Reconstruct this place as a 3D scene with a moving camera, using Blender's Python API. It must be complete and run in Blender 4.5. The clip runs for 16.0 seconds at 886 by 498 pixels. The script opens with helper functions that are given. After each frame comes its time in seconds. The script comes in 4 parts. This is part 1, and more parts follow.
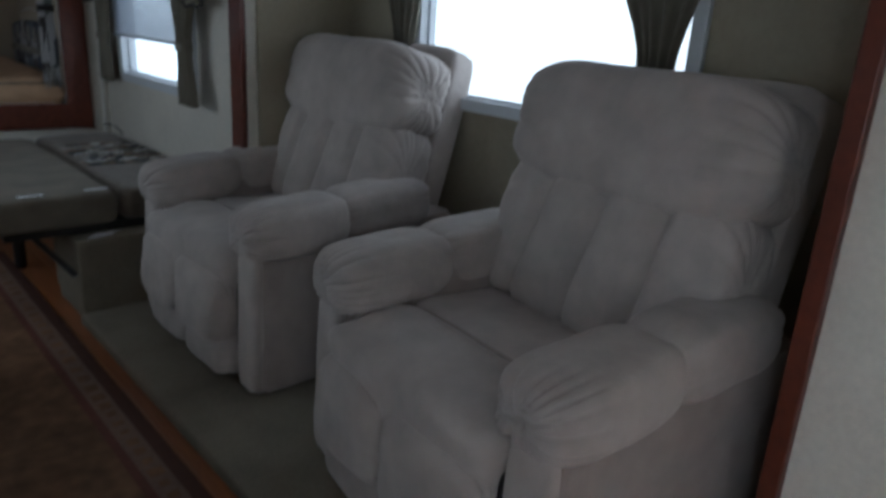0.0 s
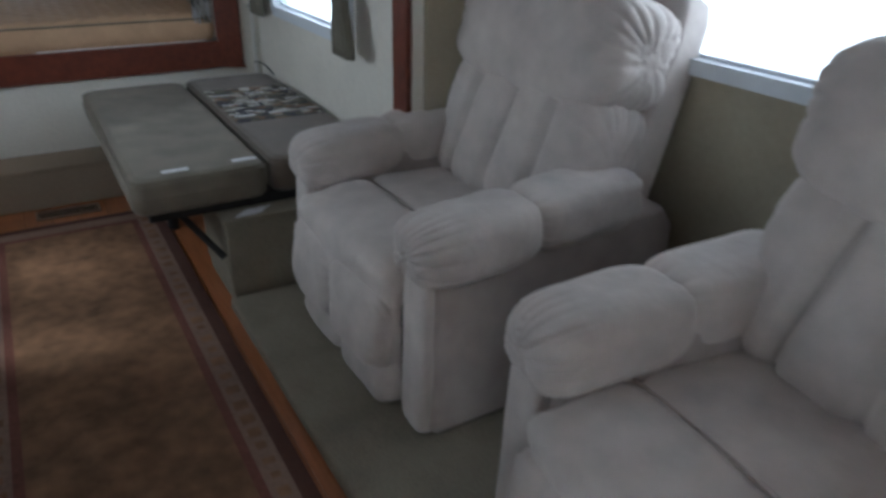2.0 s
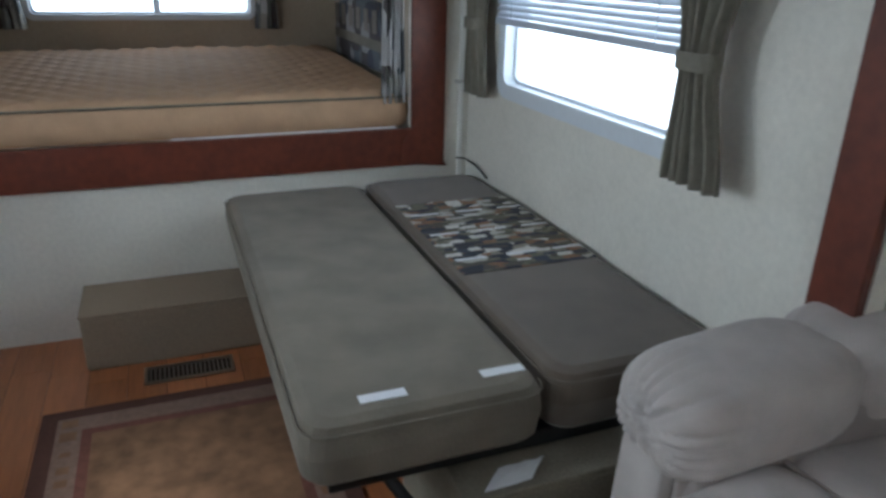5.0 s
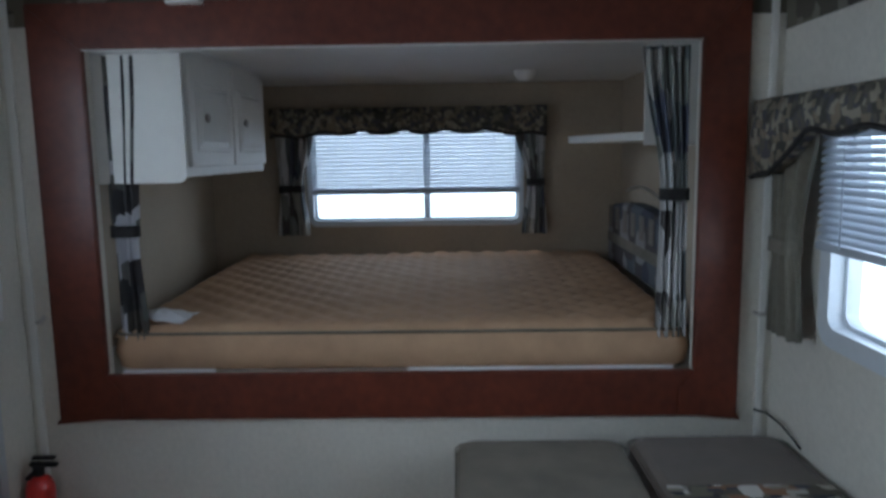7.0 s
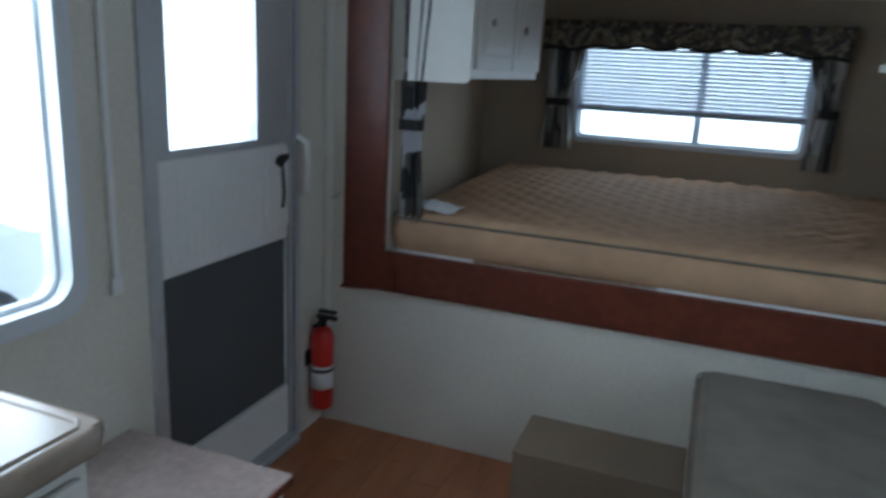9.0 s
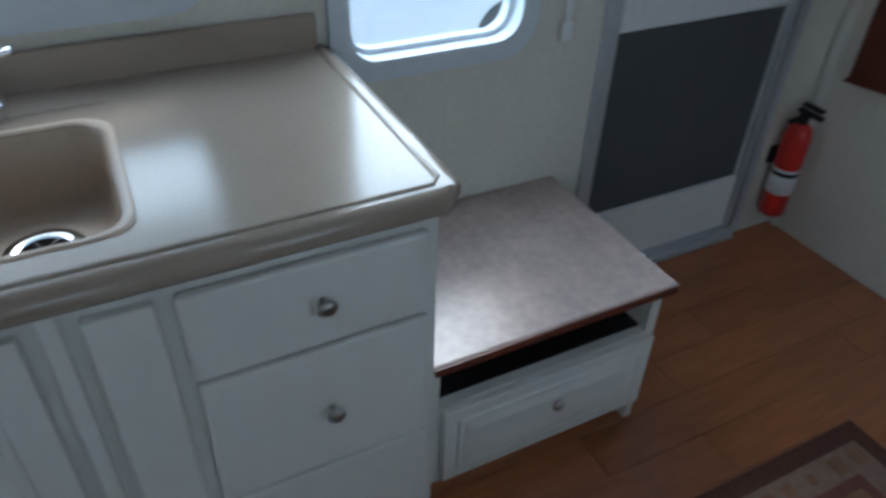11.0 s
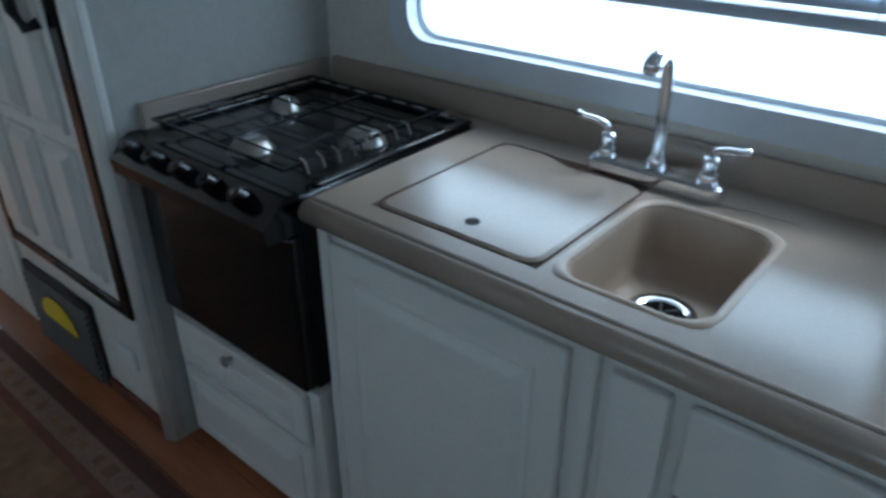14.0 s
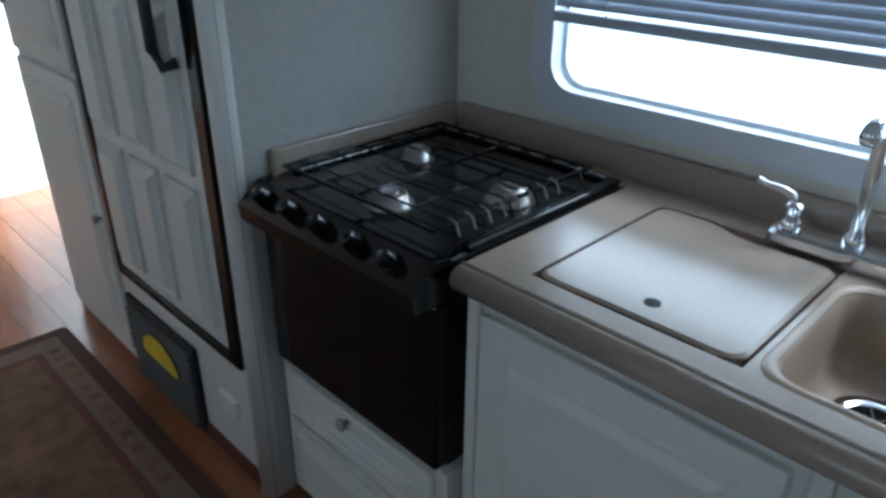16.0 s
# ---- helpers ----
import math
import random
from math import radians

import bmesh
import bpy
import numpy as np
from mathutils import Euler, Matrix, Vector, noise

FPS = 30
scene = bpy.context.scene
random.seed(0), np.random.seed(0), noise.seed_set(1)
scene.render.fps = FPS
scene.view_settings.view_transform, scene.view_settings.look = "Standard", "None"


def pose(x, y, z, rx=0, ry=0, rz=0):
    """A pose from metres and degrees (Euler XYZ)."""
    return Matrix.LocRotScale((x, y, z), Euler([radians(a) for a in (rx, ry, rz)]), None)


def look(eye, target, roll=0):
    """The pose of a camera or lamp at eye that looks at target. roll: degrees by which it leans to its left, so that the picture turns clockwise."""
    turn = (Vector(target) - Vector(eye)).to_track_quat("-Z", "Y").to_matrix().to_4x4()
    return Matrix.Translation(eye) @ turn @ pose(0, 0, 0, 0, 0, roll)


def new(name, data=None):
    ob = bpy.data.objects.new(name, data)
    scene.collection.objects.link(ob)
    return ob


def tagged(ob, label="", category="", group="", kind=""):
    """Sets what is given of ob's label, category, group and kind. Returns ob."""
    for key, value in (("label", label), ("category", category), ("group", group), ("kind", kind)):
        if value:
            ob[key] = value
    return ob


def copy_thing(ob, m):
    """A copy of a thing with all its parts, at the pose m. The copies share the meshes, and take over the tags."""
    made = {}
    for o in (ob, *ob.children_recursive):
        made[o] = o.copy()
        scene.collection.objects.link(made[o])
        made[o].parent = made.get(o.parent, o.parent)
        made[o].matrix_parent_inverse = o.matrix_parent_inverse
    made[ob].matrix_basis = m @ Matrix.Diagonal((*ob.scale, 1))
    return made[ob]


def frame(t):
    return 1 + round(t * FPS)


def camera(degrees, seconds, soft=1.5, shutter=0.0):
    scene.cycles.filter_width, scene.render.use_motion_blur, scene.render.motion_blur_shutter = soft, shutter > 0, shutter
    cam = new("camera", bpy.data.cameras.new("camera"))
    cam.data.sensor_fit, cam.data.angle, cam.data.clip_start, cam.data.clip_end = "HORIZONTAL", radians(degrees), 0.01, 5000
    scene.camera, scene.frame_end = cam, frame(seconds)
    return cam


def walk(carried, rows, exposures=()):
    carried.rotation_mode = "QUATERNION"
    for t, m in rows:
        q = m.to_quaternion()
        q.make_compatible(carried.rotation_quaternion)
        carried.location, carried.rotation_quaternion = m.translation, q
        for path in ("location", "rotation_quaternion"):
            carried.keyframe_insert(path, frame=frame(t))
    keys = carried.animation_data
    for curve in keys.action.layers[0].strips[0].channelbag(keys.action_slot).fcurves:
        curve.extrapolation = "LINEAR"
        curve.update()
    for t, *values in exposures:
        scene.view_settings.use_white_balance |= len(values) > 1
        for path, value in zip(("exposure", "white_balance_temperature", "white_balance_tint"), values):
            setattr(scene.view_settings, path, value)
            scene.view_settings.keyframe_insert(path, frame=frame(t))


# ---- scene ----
cam = camera(63.9, 16.0, soft=3.0, shutter=0.4)
PATH = [
    (0, (0.933, -5.059, 1.422), (2.223, -3.66, 0.807), 3.6),
    (0.5, (1.047, -5.064, 1.443), (2.149, -3.641, 0.571), 5.1),
    (1, (1.12, -4.938, 1.461), (2.096, -3.495, 0.479), 2.6),
    (1.5, (1.194, -4.663, 1.562), (2.168, -3.219, 0.578), 0.7),
    (2, (1.187, -4.409, 1.559), (2.107, -2.873, 0.668), 1.2),
    (2.5, (1.269, -4.088, 1.556), (2.034, -2.431, 0.737), -0.1),
    (3, (1.282, -3.791, 1.528), (2.041, -2.098, 0.78), 2.7),
    (5.5, (1.277, -2.67, 1.387), (1.907, -0.918, 0.657), 0.5),
    (6, (1.264, -2.548, 1.476), (1.712, -0.712, 0.821), 0.4),
    (6.5, (1.379, -2.402, 1.473), (1.45, -0.465, 0.981), -0.9),
    (7, (1.458, -2.304, 1.488), (1.416, -0.323, 1.218), -0.9),
    (7.5, (1.485, -2.255, 1.489), (1.365, -0.265, 1.324), -1.2),
    (8, (1.501, -2.26, 1.477), (1.317, -0.281, 1.259), -0.6),
    (8.5, (1.45, -2.315, 1.472), (1.028, -0.394, 1.11), 0.8),
    (9, (1.402, -2.389, 1.456), (0.724, -0.574, 0.958), 3.0),
    (11.5, (1.38, -2.042, 1.483), (-0.103, -1.685, 0.188), 1.4),
    (12, (1.359, -1.992, 1.499), (-0.207, -2.099, 0.259), 4.8),
    (12.5, (1.357, -1.855, 1.492), (-0.255, -2.422, 0.453), 4.6),
    (13, (1.354, -1.822, 1.499), (-0.187, -2.644, 0.525), 1.0),
    (13.5, (1.365, -1.838, 1.495), (-0.093, -2.789, 0.511), 0.0),
    (14, (1.37, -1.874, 1.489), (0.029, -2.994, 0.517), 0.1),
    (14.5, (1.368, -1.986, 1.484), (0.098, -3.183, 0.507), 1.1),
    (15, (1.377, -2.093, 1.487), (0.139, -3.325, 0.513), 0.4),
    (15.5, (1.377, -2.119, 1.486), (0.12, -3.343, 0.528), 0.2),
    (16, (1.385, -2.107, 1.49), (0.12, -3.371, 0.595), 0.6),
]
EXPOSURES = [(0, -0.7, 6000, 9), (0.5, 0.0, 6100, 10), (1, -0.1, 6150, 10), (1.5, -0.05, 6100, 10), (2.2, 0.45, 6050, 10), (3, 0.65, 6050, 10), (5.5, 0.7, 6050, 8), (7, 0.15, 5750, 8), (7.7, 0.0, 5750, 8), (8.5, 0.15, 5750, 6), (9.2, 0.25, 5600, 4), (12, 0.1, 5350, 2), (13, -0.1, 5150, 0), (14.5, 0.0, 5300, 2), (16, 0.1, 5450, 4)]
walk(cam, [(t, look(eye, target, roll)) for t, eye, target, roll in PATH], EXPOSURES)

# ---- light: an overcast day outside, no lamp burning inside ----
world = bpy.data.worlds.new("overcast")
scene.world = world
world.use_nodes = True
wt = world.node_tree
sky = wt.nodes.new("ShaderNodeTexSky")
sky.sky_type = "NISHITA"
sky.sun_disc = False
sky.sun_elevation = radians(48)
sky.sun_rotation = radians(250)
sky.dust_density = 1.0
wt.links.new(sky.outputs[0], wt.nodes["Background"].inputs[0])
wt.nodes["Background"].inputs[1].default_value = 0.15
sun_data = bpy.data.lights.new("sun", "SUN")
sun_data.energy, sun_data.angle, sun_data.color = 1.5, radians(15), (1.0, 0.96, 0.9)
sun = new("sun", sun_data)
sun.matrix_world = look((-8, 3, 10), (0, 0, 0))


def window_light(name, eye, target, width, height, watts):
    """Daylight in an opening."""
    d = bpy.data.lights.new(name, "AREA")
    d.shape, d.size, d.size_y, d.energy, d.color = "RECTANGLE", width, height, watts, (0.86, 0.94, 1.0)
    ob = new(name, d)
    ob.matrix_world = look(eye, target)
    return ob


window_light("daylight_kitchen", (-0.09, -2.52, 1.2), (1, -2.52, 0.9), 1.18, 0.36, 4.2)
window_light("daylight_entry", (-0.09, -1.41, 1.4), (1, -1.41, 1.2), 0.42, 0.75, 6)
window_light("daylight_door", (-0.07, -0.63, 1.5), (1, -0.63, 1.4), 0.38, 0.6, 1.5)
window_light("daylight_slide", (3.13, -3.2, 1.38), (2, -3.2, 1.2), 1.3, 0.58, 2.2)
window_light("daylight_dinette", (2.58, -0.88, 1.28), (1, -0.88, 1.1), 1.05, 0.62, 2.4)
window_light("daylight_bed", (1.225, 1.73, 1.45), (1.225, 0, 1.2), 1.14, 0.36, 1.8)
window_light("daylight_doorway", (-0.55, -5.55, 1.0), (0.5, -6.6, 0.4), 0.8, 1.8, 130)

# ---- materials ----
def material(name, base, rough=0.6, metal=0.0, spread=0.12, scale=40.0, bump=0.0, bump_scale=200.0, big=3.0, stretch=(1, 1, 1), coat=0.0, sheen=0.0, rnd=0.0):
    """A surface with variation at two scales, fine relief and, for pieces, a shift of tone from piece to piece."""
    m = bpy.data.materials.new(name)
    m.use_nodes = True
    t = m.node_tree
    b = t.nodes["Principled BSDF"]
    tc = t.nodes.new("ShaderNodeTexCoord")
    mp = t.nodes.new("ShaderNodeMapping")
    mp.inputs["Scale"].default_value = stretch
    t.links.new(tc.outputs["Object"], mp.inputs[0])
    n1, n2 = t.nodes.new("ShaderNodeTexNoise"), t.nodes.new("ShaderNodeTexNoise")
    n1.inputs["Scale"].default_value, n2.inputs["Scale"].default_value = scale, big
    n1.inputs["Detail"].default_value, n2.inputs["Detail"].default_value = 5, 4
    for n in (n1, n2):
        t.links.new(mp.outputs[0], n.inputs["Vector"])
    add = t.nodes.new("ShaderNodeMath")
    add.operation = "ADD"
    t.links.new(n1.outputs["Fac"], add.inputs[0])
    t.links.new(n2.outputs["Fac"], add.inputs[1])
    last = add
    if rnd:
        info = t.nodes.new("ShaderNodeObjectInfo")
        mul = t.nodes.new("ShaderNodeMath")
        mul.operation = "MULTIPLY_ADD"
        t.links.new(info.outputs["Random"], mul.inputs[0])
        mul.inputs[1].default_value = rnd
        t.links.new(add.outputs[0], mul.inputs[2])
        last = mul
    rng = t.nodes.new("ShaderNodeMapRange")
    rng.inputs["From Min"].default_value, rng.inputs["From Max"].default_value = 0.6, 1.4 + rnd
    rng.inputs["To Min"].default_value, rng.inputs["To Max"].default_value = 1 - spread, 1 + spread
    t.links.new(last.outputs[0], rng.inputs["Value"])
    mix = t.nodes.new("ShaderNodeVectorMath")
    mix.operation = "SCALE"
    mix.inputs[0].default_value = base
    t.links.new(rng.outputs[0], mix.inputs["Scale"])
    t.links.new(mix.outputs[0], b.inputs["Base Color"])
    b.inputs["Roughness"].default_value, b.inputs["Metallic"].default_value = rough, metal
    b.inputs["Coat Weight"].default_value, b.inputs["Sheen Weight"].default_value = coat, sheen
    if bump:
        n3 = t.nodes.new("ShaderNodeTexNoise")
        n3.inputs["Scale"].default_value, n3.inputs["Detail"].default_value = bump_scale, 3
        t.links.new(mp.outputs[0], n3.inputs["Vector"])
        bp = t.nodes.new("ShaderNodeBump")
        bp.inputs["Strength"].default_value, bp.inputs["Distance"].default_value = bump, 0.004
        t.links.new(n3.outputs["Fac"], bp.inputs["Height"])
        t.links.new(bp.outputs[0], b.inputs["Normal"])
    return m


def patchwork(name, colours, scale, rough=0.85, stretch=(1, 1, 1), kind="CHEBYCHEV"):
    """Printed cloth: small angular patches in a few colours, with woven grain."""
    m = bpy.data.materials.new(name)
    m.use_nodes = True
    t = m.node_tree
    b = t.nodes["Principled BSDF"]
    tc, mp = t.nodes.new("ShaderNodeTexCoord"), t.nodes.new("ShaderNodeMapping")
    mp.inputs["Scale"].default_value = stretch
    t.links.new(tc.outputs["Object"], mp.inputs[0])
    vo = t.nodes.new("ShaderNodeTexVoronoi")
    vo.distance = kind
    vo.inputs["Scale"].default_value = scale
    t.links.new(mp.outputs[0], vo.inputs["Vector"])
    sep = t.nodes.new("ShaderNodeSeparateColor")
    t.links.new(vo.outputs["Color"], sep.inputs[0])
    ramp = t.nodes.new("ShaderNodeValToRGB")
    ramp.color_ramp.interpolation = "CONSTANT"
    while len(ramp.color_ramp.elements) < len(colours):
        ramp.color_ramp.elements.new(0.5)
    for i, c in enumerate(colours):
        ramp.color_ramp.elements[i].position = i / len(colours)
        ramp.color_ramp.elements[i].color = (*c, 1)
    t.links.new(sep.outputs[0], ramp.inputs[0])
    t.links.new(ramp.outputs[0], b.inputs["Base Color"])
    b.inputs["Roughness"].default_value = rough
    n = t.nodes.new("ShaderNodeTexNoise")
    n.inputs["Scale"].default_value = 300
    bp = t.nodes.new("ShaderNodeBump")
    bp.inputs["Strength"].default_value, bp.inputs["Distance"].default_value = 0.4, 0.003
    t.links.new(n.outputs["Fac"], bp.inputs["Height"])
    t.links.new(bp.outputs[0], b.inputs["Normal"])
    return m


def glass(name):
    """Thin clear window glass."""
    m = bpy.data.materials.new(name)
    m.use_nodes = True
    t = m.node_tree
    out = t.nodes["Material Output"]
    tr, gl, mx = t.nodes.new("ShaderNodeBsdfTransparent"), t.nodes.new("ShaderNodeBsdfGlossy"), t.nodes.new("ShaderNodeMixShader")
    gl.inputs["Roughness"].default_value = 0.02
    mx.inputs[0].default_value = 0.05
    t.links.new(tr.outputs[0], mx.inputs[1])
    t.links.new(gl.outputs[0], mx.inputs[2])
    t.links.new(mx.outputs[0], out.inputs["Surface"])
    return m


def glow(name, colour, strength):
    """A glowing surface that stands in for the blown-out daylight outside."""
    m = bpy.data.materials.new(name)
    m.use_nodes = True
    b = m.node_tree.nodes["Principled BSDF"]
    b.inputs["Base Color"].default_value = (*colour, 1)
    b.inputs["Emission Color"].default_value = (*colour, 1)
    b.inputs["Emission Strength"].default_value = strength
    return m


WALL = material("cream_vinyl_wall", (0.66, 0.63, 0.56), 0.7, spread=0.1, scale=60, bump=0.25, bump_scale=160)
TAN = material("tan_vinyl_wall", (0.40, 0.33, 0.25), 0.7, spread=0.1, scale=60, bump=0.2, bump_scale=160)
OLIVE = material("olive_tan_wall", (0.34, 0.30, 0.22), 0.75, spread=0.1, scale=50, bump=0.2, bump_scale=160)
# The cream wall vinyl with shade put into its colour.
WALL_SHADED = material("cream_vinyl_wall_shaded", (0.44, 0.43, 0.40), 0.7, spread=0.1, scale=60, bump=0.25, bump_scale=160)
CEIL = material("white_ceiling_panel", (0.72, 0.72, 0.72), 0.6, spread=0.05, scale=30, bump=0.1)
CHERRY = material("cherry_stained_wood", (0.115, 0.024, 0.011), 0.45, spread=0.4, scale=30, big=5, coat=0.05, bump=0.08)
PLANK = material("orange_brown_laminate", (0.34, 0.125, 0.05), 0.32, spread=0.4, scale=14, big=4, stretch=(6, 0.6, 1), rnd=0.5, coat=0.2)
SUBFLOOR = material("dark_joint", (0.06, 0.03, 0.02), 0.8)
CARPET = material("grey_olive_carpet", (0.26, 0.23, 0.175), 0.97, spread=0.3, scale=150, big=5, bump=0.9, bump_scale=500)
SUEDE = material("warm_grey_microfibre", (0.47, 0.42, 0.39), 0.92, spread=0.2, scale=11, big=3.5, bump=1.0, bump_scale=16, sheen=0.25)
SUEDE_SIDE = material("mauve_brown_side_fabric", (0.36, 0.31, 0.285), 0.92, spread=0.15, scale=12, bump=0.3, bump_scale=300, sheen=0.2)
# Black for ties and piping, and for shade painted into creases and holes.
DARK = material("black_trim_and_painted_shade", (0.02, 0.018, 0.018), 0.8)
CUSHION = material("grey_brown_suede", (0.165, 0.142, 0.108), 0.95, spread=0.3, scale=9, big=3, bump=0.4, bump_scale=200, sheen=0.1)
CUSHION_DARK = material("dark_brown_suede", (0.115, 0.088, 0.065), 0.93, spread=0.22, scale=10, big=3, bump=0.3, bump_scale=250, sheen=0.3)
BOXMAT = material("tan_carpeted_box", (0.27, 0.21, 0.15), 0.95, spread=0.15, scale=90, bump=0.6, bump_scale=400)
PRINT = patchwork("geometric_print", [(0.03, 0.035, 0.05), (0.25, 0.23, 0.18), (0.10, 0.09, 0.07), (0.62, 0.6, 0.55), (0.05, 0.06, 0.08), (0.25, 0.13, 0.07), (0.15, 0.14, 0.10), (0.04, 0.04, 0.05), (0.45, 0.43, 0.38), (0.09, 0.08, 0.06)], 26, stretch=(0.8, 1.7, 1))
MATTRESS = material("tan_quilted_ticking", (0.47, 0.30, 0.18), 0.75, spread=0.14, scale=12, bump=0.3, bump_scale=60)
PAPER = material("white_paper_label", (0.75, 0.76, 0.78), 0.6, spread=0.05)
WHITE = material("white_cabinet_foil", (0.72, 0.71, 0.67), 0.42, spread=0.04, scale=20)
PLASTIC = material("white_moulded_plastic", (0.76, 0.76, 0.76), 0.4, spread=0.05)
ALU = material("grey_aluminium_frame", (0.55, 0.57, 0.60), 0.4, metal=0.5, spread=0.06)
VINYLFR = material("pale_grey_window_frame", (0.62, 0.66, 0.70), 0.45, spread=0.05)
CHROME = material("chrome", (0.82, 0.83, 0.85), 0.12, metal=1.0, spread=0.04)
NICKEL = material("brushed_nickel", (0.45, 0.43, 0.40), 0.3, metal=1.0, spread=0.1)
COUNTER = material("beige_solid_surface", (0.34, 0.275, 0.22), 0.2, spread=0.1, scale=160, big=4, bump=0.03)
LOWTOP = material("speckled_mauve_laminate", (0.40, 0.32, 0.29), 0.35, spread=0.22, scale=45, big=9)
SINK = material("beige_sink_acrylic", (0.42, 0.33, 0.25), 0.35, spread=0.06, scale=60)
BLACK = material("black_enamel", (0.005, 0.005, 0.006), 0.13, spread=0.2)
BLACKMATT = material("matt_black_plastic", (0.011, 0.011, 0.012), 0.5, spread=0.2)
SCREEN = material("dark_grey_screen_mesh", (0.075, 0.08, 0.088), 0.7, spread=0.1, scale=300, bump=0.4, bump_scale=900)
RED = material("red_enamel", (0.55, 0.02, 0.015), 0.3, spread=0.1, coat=0.4)
YELLOW = material("yellow_label", (0.75, 0.55, 0.02), 0.5, spread=0.05)
DRAPE = material("taupe_curtain_cloth", (0.17, 0.155, 0.12), 0.95, spread=0.2, scale=60, bump=0.4, bump_scale=400, sheen=0.2)
PLAID = patchwork("striped_curtain_print", [(0.08, 0.09, 0.13), (0.42, 0.41, 0.38), (0.14, 0.16, 0.17), (0.25, 0.27, 0.25), (0.6, 0.6, 0.6), (0.10, 0.09, 0.09)], 10, stretch=(2.5, 1, 0.6))
PATCHES = patchwork("dark_curtain_print_with_pale_patches", [(0.05, 0.05, 0.055), (0.55, 0.56, 0.6), (0.10, 0.095, 0.085), (0.20, 0.20, 0.18), (0.045, 0.04, 0.045), (0.13, 0.14, 0.13)], 10, stretch=(1.2, 0.5, 1.0))
VALANCE = patchwork("valance_print", [(0.06, 0.06, 0.05), (0.22, 0.18, 0.13), (0.11, 0.10, 0.08), (0.30, 0.27, 0.21), (0.08, 0.08, 0.09)], 48)
BORDER = patchwork("wallpaper_border_print", [(0.06, 0.055, 0.045), (0.15, 0.135, 0.10), (0.09, 0.08, 0.06), (0.20, 0.185, 0.15)], 9)
PLAIDSEAT = patchwork("blue_plaid_pad", [(0.05, 0.055, 0.08), (0.10, 0.11, 0.13), (0.28, 0.27, 0.27), (0.07, 0.06, 0.06)], 8)
SLAT = material("pale_blind_slat", (0.42, 0.46, 0.52), 0.4, spread=0.04)
RUG = material("tan_rug_pile", (0.20, 0.11, 0.06), 0.97, spread=0.5, scale=18, big=6, bump=0.8, bump_scale=420)
RUG_EDGE = material("dull_red_rug_band", (0.16, 0.06, 0.045), 0.97, spread=0.35, scale=60, bump=0.8, bump_scale=420)
RUG_PALE = material("pale_pink_rug_band", (0.23, 0.15, 0.115), 0.97, spread=0.3, scale=60, bump=0.8, bump_scale=420)
# Rug band brown, used again for the shadow line round the sink cover.
RUG_AND_SHADE = material("brown_rug_band_and_joint_shade", (0.09, 0.038, 0.027), 0.97, spread=0.3, scale=60, bump=0.8, bump_scale=420)
GLASS = glass("window_glass")
GRAVEL = material("pale_gravel", (0.72, 0.73, 0.74), 0.9, spread=0.2, scale=30, bump=0.5)
CARPAINT = material("white_car_paint", (0.8, 0.8, 0.8), 0.3, coat=0.5, spread=0.03)
TYRE = material("black_rubber", (0.03, 0.03, 0.03), 0.8)
DAY = glow("glowing_overcast_backdrop", (0.86, 0.95, 1.0), 1.3)


# ---- mesh helpers ----
def box(bm, x0, y0, z0, x1, y1, z1, bevel=0.0, seg=2):
    vs = [bm.verts.new((x, y, z)) for x in (x0, x1) for y in (y0, y1) for z in (z0, z1)]
    fs = [bm.faces.new([vs[i] for i in f]) for f in ((0, 1, 3, 2), (4, 6, 7, 5), (0, 4, 5, 1), (2, 3, 7, 6), (0, 2, 6, 4), (1, 5, 7, 3))]
    if bevel:
        edges = list({e for f in fs for e in f.edges})
        bmesh.ops.bevel(bm, geom=edges, offset=bevel, segments=seg, affect="EDGES", profile=0.5)
    return bm


def boxes(*rows, bevel=0.0):
    bm = bmesh.new()
    for r in rows:
        box(bm, *r, bevel=bevel)
    return bm


def tube(bm, points, radius, sides=10, across=None):
    """A round bar along points; radius may be one number or one a point."""
    pts = [Vector(p) for p in points]
    rad = radius if isinstance(radius, (list, tuple)) else [radius] * len(pts)
    rings = []
    for i, p in enumerate(pts):
        d = (pts[min(i + 1, len(pts) - 1)] - pts[max(i - 1, 0)]).normalized()
        side = Vector(across) if across else d.cross(Vector((0.31, 0.17, 0.93)) if abs(d.z) < 0.9 else Vector((1, 0.1, 0))).normalized()
        up = side.cross(d)
        rings.append([bm.verts.new(p + rad[i] * (math.cos(a) * side + math.sin(a) * up)) for a in (2 * math.pi * k / sides for k in range(sides))])
    for a, b in zip(rings, rings[1:]):
        for k in range(sides):
            bm.faces.new((a[k], a[(k + 1) % sides], b[(k + 1) % sides], b[k]))
    bm.faces.new(rings[0][::-1])
    bm.faces.new(rings[-1])
    return bm


